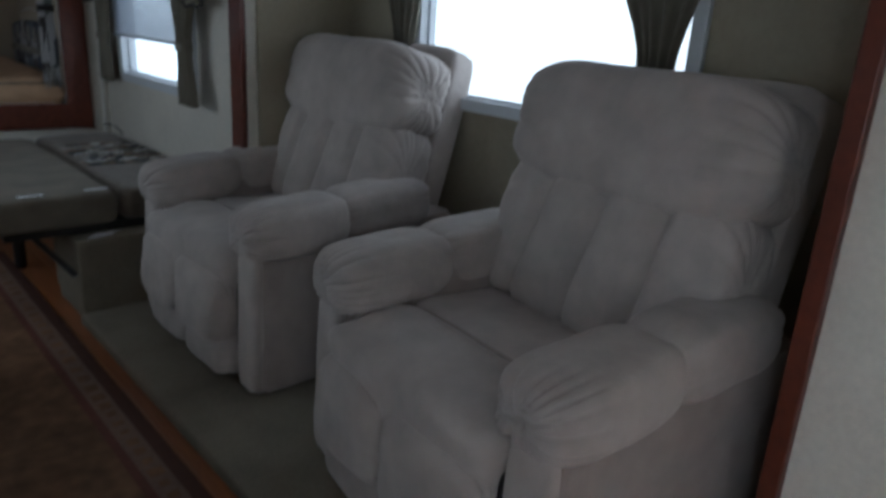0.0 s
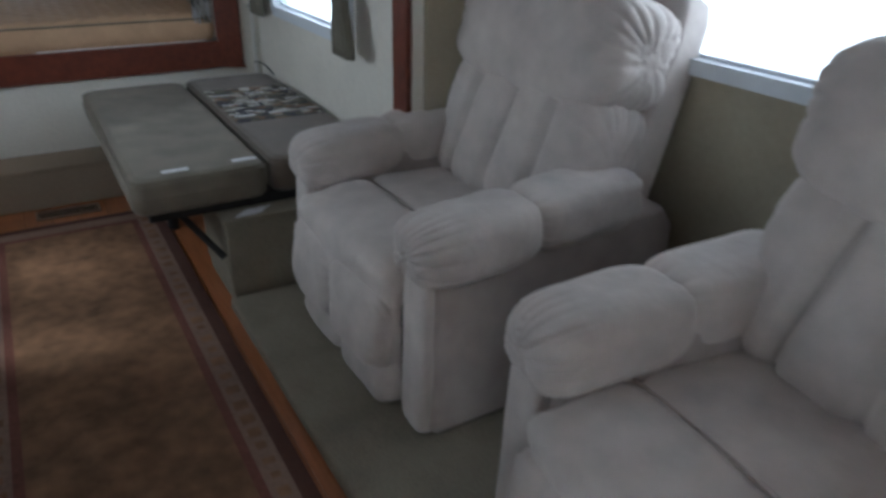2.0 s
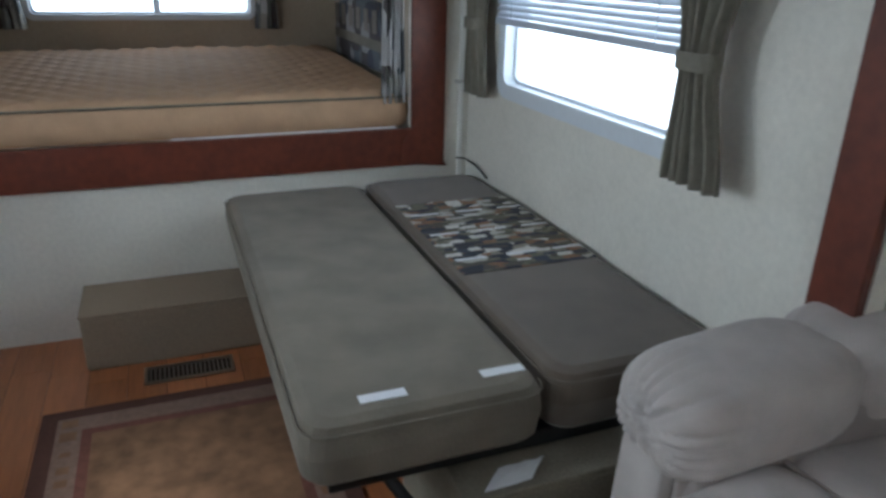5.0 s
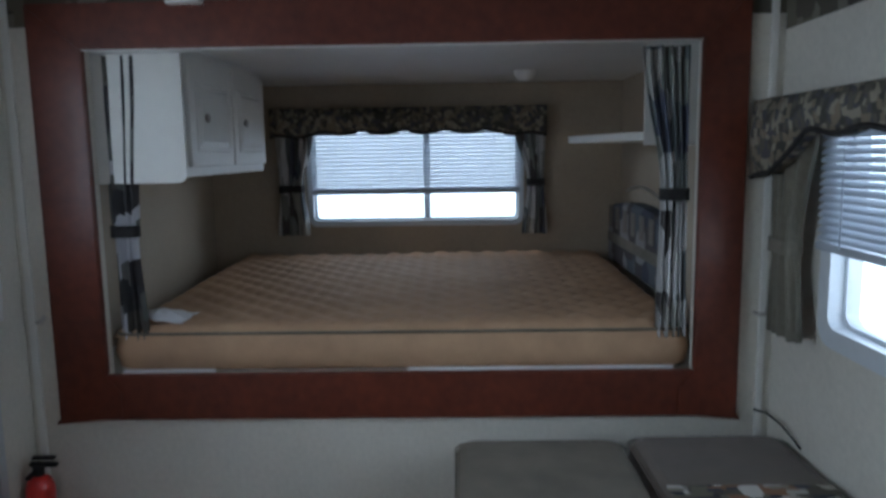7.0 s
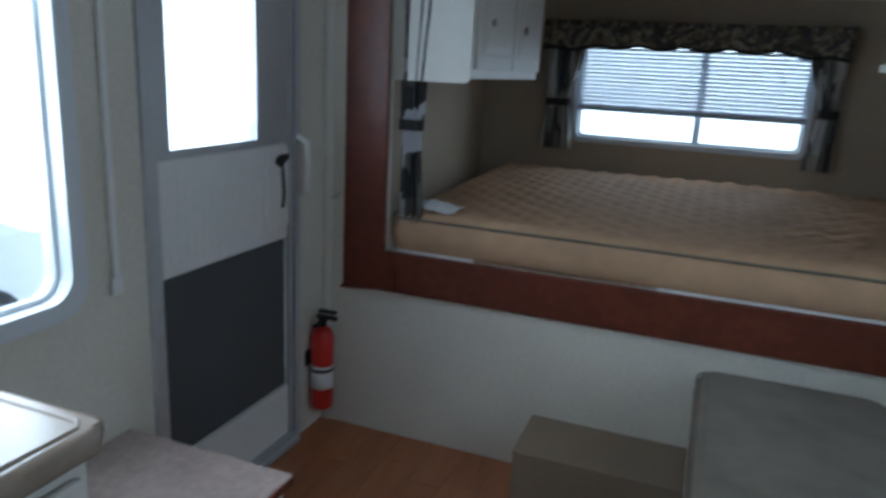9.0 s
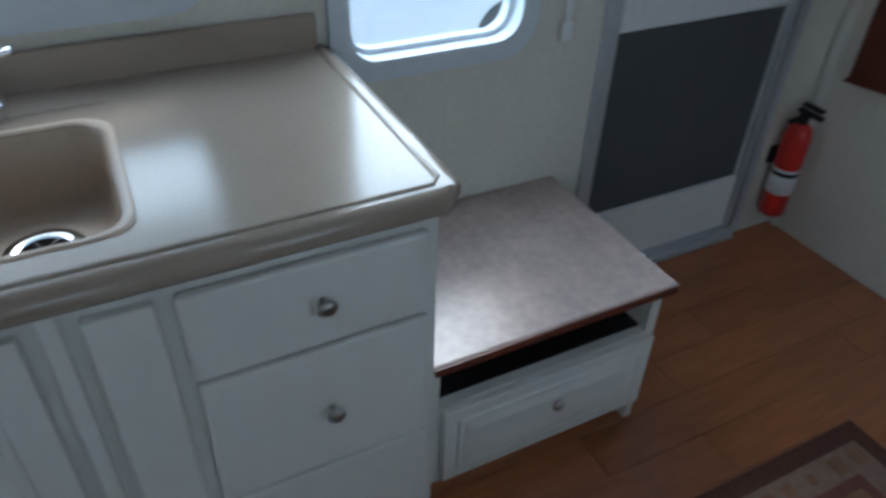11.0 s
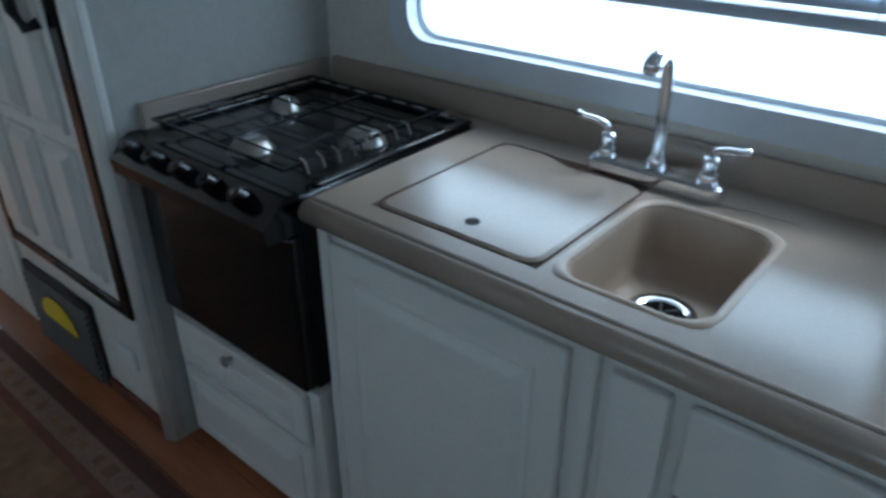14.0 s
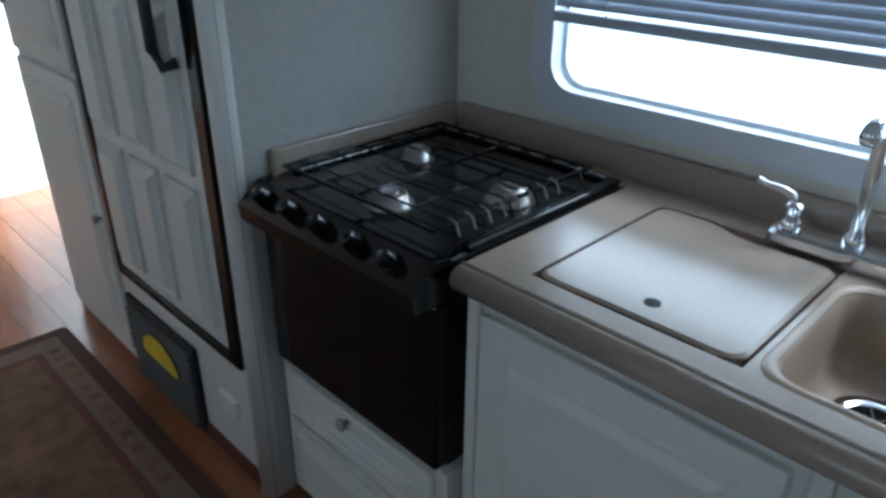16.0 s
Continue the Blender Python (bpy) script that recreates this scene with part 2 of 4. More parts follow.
def puff(bm, centre, size, turn=None, e=0.45, n=9, dent=0.0, seed=0.0):
    """A stuffed cushion: a rounded block, a little uneven. e: 0 square, 1 round."""
    turn = turn or Matrix.Identity(3)
    made = {}

    def vert(key, p):
        if key not in made:
            q = [math.copysign(abs(c) ** 1.0, c) for c in p]
            v = Vector(q)
            r = (abs(v.x) ** (2 / e) + abs(v.y) ** (2 / e) + abs(v.z) ** (2 / e)) ** (e / 2)
            v = v / r
            k = 1 + dent * noise.noise(v * 1.7 + Vector((seed, seed * 2.3, 0))) + dent * 0.35 * (abs(noise.noise(v * 5.5 + Vector((seed * 3, 1.0, seed)))) - 0.25)
            made[key] = bm.verts.new(Vector(centre) + turn @ Vector((v.x * size[0] / 2 * k, v.y * size[1] / 2 * k, v.z * size[2] / 2 * k)))
        return made[key]

    for axis in range(3):
        for s in (-1, 1):
            for i in range(n):
                for j in range(n):
                    quad = []
                    for di, dj in ((0, 0), (1, 0), (1, 1), (0, 1)):
                        a, b = i + di, j + dj
                        g = [0, 0, 0]
                        g[axis], g[(axis + 1) % 3], g[(axis + 2) % 3] = s * n, 2 * a - n, 2 * b - n
                        quad.append(vert(tuple(g), [c / n for c in g]))
                    bm.faces.new(quad if s > 0 else quad[::-1])
    return bm


def rr(a0, a1, b0, b1, r, n=5):
    """A rounded rectangle as a list of pairs."""
    out = []
    for ca, cb, s in ((a1 - r, b1 - r, 0), (a0 + r, b1 - r, 90), (a0 + r, b0 + r, 180), (a1 - r, b0 + r, 270)):
        for k in range(n + 1):
            t = radians(s + 90 * k / n)
            out.append((ca + r * math.cos(t), cb + r * math.sin(t)))
    return out


def loft(bm, loops, caps=(False, False), closed=False):
    """Skin between loops of points with equal counts."""
    vs = [[bm.verts.new(p) for p in lp] for lp in loops]
    pairs = list(zip(vs, vs[1:])) + ([(vs[-1], vs[0])] if closed else [])
    for a, b in pairs:
        for k in range(len(a)):
            bm.faces.new((a[k], a[(k + 1) % len(a)], b[(k + 1) % len(b)], b[k]))
    if caps[0]:
        bm.faces.new(vs[0][::-1])
    if caps[1]:
        bm.faces.new(vs[-1])
    return bm


def ring(bm, axis, a0, a1, b0, b1, w, r, d0, d1):
    """A frame with rounded corners: w wide inward, from depth d0 to d1 along the axis."""
    outer, inner = rr(a0, a1, b0, b1, r), rr(a0 + w, a1 - w, b0 + w, b1 - w, max(r - w * 0.6, 0.01))

    def put(lp, d):
        return [(d, a, b) if axis == "x" else (a, d, b) for a, b in lp]

    return loft(bm, [put(outer, d0), put(outer, d1), put(inner, d1), put(inner, d0)], closed=True)


def part(name, bm, mat, parent=None, label="", smooth=False):
    """Links a bmesh as one mesh object under a thing or a part."""
    bmesh.ops.recalc_face_normals(bm, faces=bm.faces)
    me = bpy.data.meshes.new(name)
    bm.to_mesh(me)
    bm.free()
    me.materials.append(mat)
    if smooth:
        me.polygons.foreach_set("use_smooth", [True] * len(me.polygons))
    ob = new(name, me)
    if parent is not None:
        ob.parent = parent
        if parent.type == "EMPTY":
            ob.matrix_parent_inverse = Matrix.Translation(-parent.location)
    if label:
        ob["label"] = label
    return ob


def thing(name, place, label, category, group="", kind=""):
    ob = new(name)
    ob.location = place
    ob.empty_display_size = 0.05
    return tagged(ob, label, category, group, kind)


def structure(name, bm, mat, label, category, smooth=False):
    return tagged(part(name, bm, mat, smooth=smooth), label, category, kind="structure")


def walled(axis, d0, d1, u0, u1, z0, z1, holes):
    """A wall between depths d0 and d1 with oblong openings (u0, u1, z0, z1)."""
    us = sorted({u0, u1, *(h[0] for h in holes), *(h[1] for h in holes)})
    zs = sorted({z0, z1, *(h[2] for h in holes), *(h[3] for h in holes)})
    bm = bmesh.new()
    for ua, ub in zip(us, us[1:]):
        for za, zb in zip(zs, zs[1:]):
            um, zm = (ua + ub) / 2, (za + zb) / 2
            if not any(h[0] < um < h[1] and h[2] < zm < h[3] for h in holes):
                if axis == "x":
                    box(bm, d0, ua, za, d1, ub, zb)
                else:
                    box(bm, ua, d0, za, ub, d1, zb)
    return bm


def drape(bm, axis, depth, rows, folds, amp=0.018, cols=44, thick=0.004):
    """A hanging curtain: rows of (z, start, end) from top to bottom, gathered in folds."""
    front, back = [], []
    zs = []
    for (z0, a0, b0), (z1, a1, b1) in zip(rows, rows[1:]):
        for k in range(6):
            f = k / 6
            s = f * f * (3 - 2 * f)
            zs.append((z0 + (z1 - z0) * f, a0 + (a1 - a0) * s, b0 + (b1 - b0) * s))
    zs.append(rows[-1])
    for off, dst in ((0, front), (thick, back)):
        for z, a, b in zs:
            line = []
            for k in range(cols + 1):
                f = k / cols
                d = depth + off + amp * math.sin(f * folds * 2 * math.pi + 1.3 * math.sin(f * 9)) + 0.004 * noise.noise((f * 6, z * 9, depth))
                u = a + (b - a) * f
                line.append(bm.verts.new((d, u, z) if axis == "x" else (u, d, z)))
            dst.append(line)
    n, m = len(zs), cols + 1
    for g in (front, back):
        for i in range(n - 1):
            for k in range(m - 1):
                bm.faces.new((g[i][k], g[i][k + 1], g[i + 1][k + 1], g[i + 1][k]))
    for i in range(n - 1):
        for k in (0, m - 1):
            bm.faces.new((front[i][k], front[i + 1][k], back[i + 1][k], back[i][k]))
    for k in range(m - 1):
        for i in (0, n - 1):
            bm.faces.new((front[i][k], front[i][k + 1], back[i][k + 1], back[i][k]))
    return bm


SLAT_MESHES = {}


def blind(name, axis, depth, u0, u1, top, bottom, pitch, tilt, label, stack=0, out=1):
    """A Venetian blind with single slats, cords and a bottom rail."""
    um = (u0 + u1) / 2
    place = (depth, um, bottom) if axis == "x" else (um, depth, bottom)
    b = thing(name, place, label, "blind")
    key = (name, round(u1 - u0, 3))
    z = top
    n = 0
    while z > bottom + 0.02:
        if key not in SLAT_MESHES:
            bm = bmesh.new()
            half, w = (u1 - u0) / 2, 0.0125
            pts = []
            for f in (-1, -0.33, 0.33, 1):
                dx, dz = f * w, 0.0025 * (1 - f * f)
                c, s = math.cos(tilt), math.sin(tilt)
                pts.append((dx * c - dz * s, dx * s + dz * c))
            for o in (0, -0.0009):
                for p, q in zip(pts, pts[1:]):
                    quad = [(p[0], -half, p[1] + o), (p[0], half, p[1] + o), (q[0], half, q[1] + o), (q[0], -half, q[1] + o)]
                    if axis == "y":
                        quad = [(v[1], v[0], v[2]) for v in quad]
                    bm.faces.new([bm.verts.new(v) for v in quad])
            me = bpy.data.meshes.new("slat")
            bm.to_mesh(me)
            bm.free()
            me.materials.append(SLAT)
            SLAT_MESHES[key] = me
        s = new("slat", SLAT_MESHES[key])
        s.parent = b
        s.matrix_parent_inverse = Matrix.Translation(-b.location)
        s.location = (depth, um, z) if axis == "x" else (um, depth, z)
        z -= pitch
        n += 1
    if axis == "x":
        part("bottom_rail", boxes((depth - 0.014, u0, bottom - 0.012, depth + 0.014, u1, bottom + 0.012), bevel=0.004), SLAT, b)
        part("head_rail", boxes((depth - 0.02, u0, top + 0.015, depth + 0.02, u1, top + 0.05), bevel=0.003), SLAT, b)
    else:
        part("bottom_rail", boxes((u0, depth - 0.014, bottom - 0.012, u1, depth + 0.014, bottom + 0.012), bevel=0.004), SLAT, b)
        part("head_rail", boxes((u0, depth - 0.02, top + 0.015, u1, depth + 0.02, top + 0.05), bevel=0.003), SLAT, b)
    for f in (0.12, 0.88):
        u = u0 + (u1 - u0) * f
        p = (depth + out * 0.015, u) if axis == "x" else (u, depth + out * 0.015)
        part("ladder_cord", tube(bmesh.new(), [(*p, bottom), (*p, top + 0.02)], 0.0015, 5), SLAT, b)
    return b


def window(name, axis, a0, a1, b0, b1, d_in, d_out, label, bars=(), w=0.05, r=0.07):
    """A trailer window: rounded frame through the wall, inner sash, panes."""
    win = thing(name, ((d_in + d_out) / 2, (a0 + a1) / 2, b0) if axis == "x" else ((a0 + a1) / 2, (d_in + d_out) / 2, b0), label, "window", kind="structure")
    part("window_frame", ring(bmesh.new(), axis, a0, a1, b0, b1, w, r, d_in, d_out), VINYLFR, win, smooth=False)
    d = (d_in * 0.35 + d_out * 0.65)
    e = 0.008 if d_out > d_in else -0.008
    part("sash", ring(bmesh.new(), axis, a0 + w * 0.9, a1 - w * 0.9, b0 + w * 0.9, b1 - w * 0.9, 0.016, r * 0.7, d - e * 2, d + e), VINYLFR, win)
    edges = [a0 + w * 0.9, *bars, a1 - w * 0.9]
    for u0, u1 in zip(edges, edges[1:]):
        loop = rr(u0 + 0.005, u1 - 0.005, b0 + w, b1 - w, 0.03)
        p = part("pane", loft(bmesh.new(), [[(dd, a, b) if axis == "x" else (a, dd, b) for a, b in loop] for dd in (d, d + e * 0.5)], caps=(True, True)), GLASS, win)
        p.visible_shadow = False
    for u in bars:
        rows = (d - 0.012, u - 0.018, b0 + w, d + 0.012, u + 0.018, b1 - w) if axis == "x" else (u - 0.018, d - 0.012, b0 + w, u + 0.018, d + 0.012, b1 - w)
        part("mullion", boxes(rows, bevel=0.003), VINYLFR, win)
    return win


# ---- shell of the trailer ----
H = 2.0
structure("floor", boxes((-0.05, -8.0, -0.06, 2.55, 0.05, -0.004)), SUBFLOOR, "dark subfloor under brown laminate planks", "floor")
structure("wall_kitchen", walled("x", -0.05, 0.0, -8.0, 0.0, -0.05, H, [(-0.92, -0.2, 0.03, 1.92), (-1.635, -1.175, 0.855, 1.79), (-3.135, -1.905, 1.065, 1.715), (-6.25, -5.55, 0.0, 1.9)]), WALL, "cream textured vinyl side wall with windows", "wall")
structure("wall_dinette", walled("x", 2.49, 2.54, -1.975, 0.0, -0.05, H, [(-1.40, -0.36, 0.98, 1.58)]), WALL, "cream textured vinyl side wall beside the dinette", "wall")
structure("wall_rear_side", walled("x", 2.49, 2.54, -8.0, -4.55, -0.05, H, []), WALL, "cream textured vinyl wall behind the slide-out", "wall")
structure("wall_over_slide", boxes((2.49, -4.55, 1.9, 2.54, -2.0, H)), WALL, "cream wall strip over the slide-out", "wall")
structure("wall_bed", walled("y", 0.0, 0.04, 0.0, 2.49, -0.05, H, [(0.27, 2.235, 0.75, 1.83)]), WALL, "cream vinyl partition with a bed opening", "wall")
structure("wall_rear", boxes((-0.05, -8.05, -0.05, 2.54, -8.0, H)), WALL, "plain cream wall closing the rear", "wall")
structure("ceiling", boxes((-0.05, -8.0, H, 2.54, 0.04, H + 0.04)), CEIL, "white smooth ceiling panel", "ceiling")
# slide-out recess
structure("slide_floor", boxes((1.735, -4.53, 0.0, 3.05, -1.79, 0.055), bevel=0.012), CARPET, "grey olive carpet over the raised slide-out floor", "carpet floor")
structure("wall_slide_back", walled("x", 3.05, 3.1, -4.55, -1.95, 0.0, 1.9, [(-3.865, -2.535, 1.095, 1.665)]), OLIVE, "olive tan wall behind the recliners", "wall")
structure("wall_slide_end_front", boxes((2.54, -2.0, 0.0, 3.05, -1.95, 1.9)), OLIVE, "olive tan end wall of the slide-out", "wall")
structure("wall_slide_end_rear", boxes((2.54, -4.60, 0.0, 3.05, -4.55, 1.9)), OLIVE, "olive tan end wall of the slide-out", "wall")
structure("ceiling_slide", boxes((2.54, -4.55, 1.86, 3.1, -2.0, 1.9)), CEIL, "white ceiling of the slide-out", "ceiling")
structure("trim_slide_front", boxes((2.462, -1.975, 0.06, 2.488, -1.86, 1.96), bevel=0.004), CHERRY, "cherry wood trim board at the slide-out edge", "trim")
structure("trim_slide_rear", boxes((2.455, -4.58, 0.06, 2.488, -4.535, 1.96), bevel=0.004), CHERRY, "cherry wood trim board at the slide-out edge", "trim")
structure("trim_slide_top", boxes((2.46, -4.534, 1.85, 2.488, -1.976, 1.96), bevel=0.004), CHERRY, "cherry wood trim board over the slide-out", "trim")
# bed frame boards with mitred look
bedframe = thing("trim_bed_opening", (1.24, -0.02, 0.6), "wide cherry wood frame around the bed opening", "frame", kind="structure")


def board(corners, y0=-0.025, y1=-0.001):
    bm = bmesh.new()
    lo = [bm.verts.new((x, y0, z)) for x, z in corners]
    hi = [bm.verts.new((x, y1, z)) for x, z in corners]
    bm.faces.new(lo)
    bm.faces.new(hi[::-1])
    for k in range(4):
        bm.faces.new((lo[k], hi[k], hi[(k + 1) % 4], lo[(k + 1) % 4]))
    bmesh.ops.bevel(bm, geom=list(bm.edges), offset=0.004, segments=2, affect="EDGES")
    return bm


FO, FI = (0.105, 2.375, 0.607, 1.968), (0.278, 2.228, 0.765, 1.825)
for nm, c in (("bottom_board", ((FO[0], FO[2]), (FO[1], FO[2]), (FI[1], FI[2]), (FI[0], FI[2]))),
              ("top_board", ((FI[0], FI[3]), (FI[1], FI[3]), (FO[1], FO[3]), (FO[0], FO[3]))),
              ("side_board", ((FO[0], FO[2]), (FI[0], FI[2]), (FI[0], FI[3]), (FO[0], FO[3]))),
              ("side_board", ((FI[1], FI[2]), (FO[1], FO[2]), (FO[1], FO[3]), (FI[1], FI[3])))):
    part(nm, board(c), CHERRY, bedframe)
for x0, x1, x2 in ((FO[0] - 0.012, FI[0] + 0.05, FI[0] - 0.02), (FO[1] + 0.012, FI[1] - 0.05, FI[1] + 0.02)):
    part("corner_block", board(((x0, FO[2] - 0.012), (x1, FO[2] + 0.01), (x1, FI[2] - 0.06), (x2, FI[2] + 0.03)), -0.034, -0.0255), CHERRY, bedframe, "raised pointed corner block")
part("corner_strip", boxes((0.278, -0.02, 1.822, 2.228, 0.05, 1.832)), WHITE, bedframe)
# bed nook
structure("wall_nook_left", boxes((0.05, 0.04, 0.6, 0.1, 1.7, 1.9)), TAN, "tan vinyl side wall of the bed nook", "wall")
structure("wall_nook_right", boxes((2.36, 0.04, 0.6, 2.41, 1.7, 1.9)), TAN, "tan vinyl side wall of the bed nook", "wall")
structure("wall_nook_back", walled("y", 1.64, 1.69, 0.1, 2.36, 0.6, 1.9, [(0.645, 1.81, 1.1, 1.635)]), TAN, "tan vinyl back wall of the bed nook", "wall")
structure("ceiling_nook", boxes((0.1, 0.04, 1.86, 2.36, 1.64, 1.9)), CEIL, "white ceiling panel over the bed", "ceiling")
structure("bed_platform", boxes((0.1, 0.042, 0.6, 2.36, 1.64, 0.748)), WHITE, "white platform under the mattress", "platform")
# wallpaper border strips
structure("border_bed_wall", boxes((0.0, -0.004, 1.9, 2.49, -0.001, H)), BORDER, "brown and olive printed wallpaper border", "wallpaper border")
structure("border_dinette_wall", boxes((2.486, -1.86, 1.85, 2.489, -0.004, H)), BORDER, "brown and olive printed wallpaper border", "wallpaper border")
structure("border_kitchen_wall", boxes((0.001, -3.4, 1.9, 0.004, -0.004, H)), BORDER, "brown and olive printed wallpaper border", "wallpaper border")
for nm, x in (("corner_trim_left", 0.03), ("corner_trim_right", 2.452)):
    structure(nm, boxes((x - 0.012, -0.012, 0.0, x + 0.012, -0.001, H), bevel=0.003), WHITE, "thin cream corner strip on the bed wall", "trim")
# ---- windows, blinds, curtains ----
window("window_dinette", "x", -1.44, -0.32, 0.94, 1.62, 2.47, 2.56, "wide dinette window with pale rounded frame", w=0.055)
window("window_bed", "y", 0.63, 1.825, 1.085, 1.65, 1.625, 1.71, "sliding bedroom window with a middle bar", bars=(1.29,), w=0.03, r=0.05)
window("window_kitchen", "x", -3.18, -1.86, 1.02, 1.76, 0.02, -0.07, "wide kitchen window over the sink with pale rounded frame", w=0.06, r=0.1)
window("window_entry", "x", -1.655, -1.145, 0.825, 1.82, 0.02, -0.07, "tall window beside the entry door with rounded frame", w=0.045, r=0.09)
window("window_slide", "x", -3.9, -2.5, 1.06, 1.7, 3.03, 3.12, "wide window behind the recliners", w=0.05, bars=())

blind("venetian_blind", "x", 2.455, -1.42, -0.34, 1.56, 1.22, 0.021, radians(42), "pale Venetian blind half lowered over the dinette window", out=-1)
blind("venetian_blind", "y", 1.605, 0.66, 1.80, 1.59, 1.275, 0.021, radians(40), "pale Venetian blind half lowered over the bedroom window", out=-1)
blind("venetian_blind", "x", 0.04, -3.10, -1.95, 1.66, 1.25, 0.021, radians(-60), "pale Venetian blind lowered part way over the kitchen window")


def curtain(axis, depth, rows, folds, mat, label, tie=None, tie_mat=None, amp=0.018, place=None):
    z_low = rows[-1][0]
    u = (rows[-1][1] + rows[-1][2]) / 2
    c = thing("curtain", (depth, u, z_low) if axis == "x" else (u, depth, z_low), label, "curtain")
    part("cloth", drape(bmesh.new(), axis, depth, rows, folds, amp), mat, c, smooth=True)
    if tie:
        z, a, b = tie
        bm = bmesh.new()
        loop = rr(a - 0.006, b + 0.006, depth - 0.03, depth + 0.032, 0.028)
        put = [[(d, u2, zz) if axis == "x" else (u2, d, zz) for u2, d in loop] for zz in (z - 0.02, z + 0.02)]
        inner = rr(a - 0.003, b + 0.003, depth - 0.027, depth + 0.029, 0.026)
        put += [[(d, u2, zz) if axis == "x" else (u2, d, zz) for u2, d in inner] for zz in (z + 0.02, z - 0.02)]
        part("tieback", loft(bm, put, closed=True), tie_mat or mat, c)
    return c


curtain("x", 2.42, [(1.6, -0.37, -0.10), (1.2, -0.27, -0.15), (0.93, -0.31, -0.13)], 4, DRAPE, "taupe tied curtain beside the dinette window", (1.2, -0.27, -0.15))
curtain("x", 2.385, [(1.6, -1.70, -1.36), (1.22, -1.58, -1.47), (0.935, -1.64, -1.45)], 5, DRAPE, "taupe curtain tied back at the dinette window", (1.215, -1.58, -1.47))
curtain("x", 3.0, [(1.7, -2.6, -2.3), (1.25, -2.53, -2.42), (1.0, -2.58, -2.38)], 5, DRAPE, "taupe tied curtain behind a recliner")
curtain("x", 2.99, [(1.7, -3.92, -3.55), (1.3, -3.83, -3.7), (0.95, -3.88, -3.68)], 5, DRAPE, "taupe tied curtain behind a recliner")
curtain("y", 1.58, [(1.62, 0.47, 0.68), (1.3, 0.49, 0.62), (1.045, 0.47, 0.645)], 4, PLAID, "striped print curtain at the bedroom window", (1.3, 0.49, 0.62), DARK)
curtain("y", 1.58, [(1.62, 1.77, 1.94), (1.32, 1.84, 1.93), (1.04, 1.81, 1.95)], 4, PLAID, "striped print curtain at the bedroom window", (1.32, 1.84, 1.93), DARK)
curtain("y", 0.06, [(1.815, 0.285, 0.42), (1.3, 0.29, 0.385), (1.2, 0.30, 0.375), (0.80, 0.30, 0.395)], 3, PATCHES, "printed privacy curtain with pale patches tied at the bed opening", (1.24, 0.295, 0.378), DARK, amp=0.016)
curtain("y", 0.05, [(1.815, 2.06, 2.215), (1.35, 2.13, 2.215), (1.33, 2.13, 2.215), (0.86, 2.12, 2.225)], 5, PLAID, "printed privacy curtain tied back at the bed opening", (1.34, 2.13, 2.215), DARK)


def valance(axis, depth, u0, u1, z0, z1, label, arch=0.0, out=-1):
    """A padded cloth-covered pelmet, arched below."""
    v = thing("window_valance", (depth, (u0 + u1) / 2, z0) if axis == "x" else ((u0 + u1) / 2, depth, z0), label, "valance")
    bm = bmesh.new()
    n = 40
    loops = []
    for k in range(n + 1):
        f = k / n
        u = u0 + (u1 - u0) * f
        edge = min(f, 1 - f) * (u1 - u0)
        zb = z0 + arch * min(1.0, max(0.0, (edge - 0.14) / 0.2)) ** 0.7 + 0.008 * math.sin(f * 42)
        sec = [(0, zb), (0.035, zb + 0.005), (0.045, (zb + z1) / 2), (0.035, z1), (0, z1)]
        loops.append([(depth + out * d, u, z) if axis == "x" else (u, depth + out * d, z) for d, z in sec])
    part("padded_face", loft(bm, loops, caps=(True, True)), VALANCE, v, smooth=True)
    bm = bmesh.new()
    pts = [lp[1] for lp in loops]
    tube(bm, pts, 0.008, 6)
    part("piping", bm, DARK, v)
    return v


valance("x", 2.405, -1.74, -0.07, 1.40, 1.63, "arched printed valance over the dinette window", arch=0.12)
valance("y", 1.575, 0.455, 1.94, 1.575, 1.73, "printed valance over the bedroom window", arch=0.02)


# ---- recliners on the slide-out ----
def stuffed(centre, size, turn, e, n, dent, seed, gather=0.0, ends="y", tufts=0, crease=0.012):
    """A stuffed cushion with gathered pleats at its ends and, where tufts are given, sewn channels across it."""
    bm = puff(bmesh.new(), (0, 0, 0), size, None, e, n, dent, seed)
    k = 1 if ends == "y" else 0
    for v in bm.verts:
        f = v.co[k] / (size[k] / 2)
        edge = max(0.0, (abs(f) - 0.55) / 0.45)
        if ends == "front":
            f = -v.co.x / (size[0] / 2)
            edge = max(0.0, (f - 0.2) / 0.8)
        around = math.atan2(v.co.z / size[2], v.co[1 - k] / size[1 - k]) if ends != "front" else math.atan2(v.co.z / size[2], v.co.y / size[1])
        wave = abs(math.sin(around * 9 + seed * 2 + 1.5 * math.sin(around * 3 + seed)))
        v.co *= 1 - gather * edge * (1 - wave) ** 2
        if tufts:
            g = (v.co.y / size[1] + 0.5) * tufts * (1 + 0.10 * v.co.z / size[2])
            near = abs(g - round(g))
            if 0.5 < g < tufts - 0.5:
                v.co.x += crease * math.exp(-(near / 0.085) ** 2) * (1 if v.co.x < 0 else 0)
    m = turn or Matrix.Identity(3)
    for v in bm.verts:
        v.co = m @ v.co + Vector(centre)
    return bm


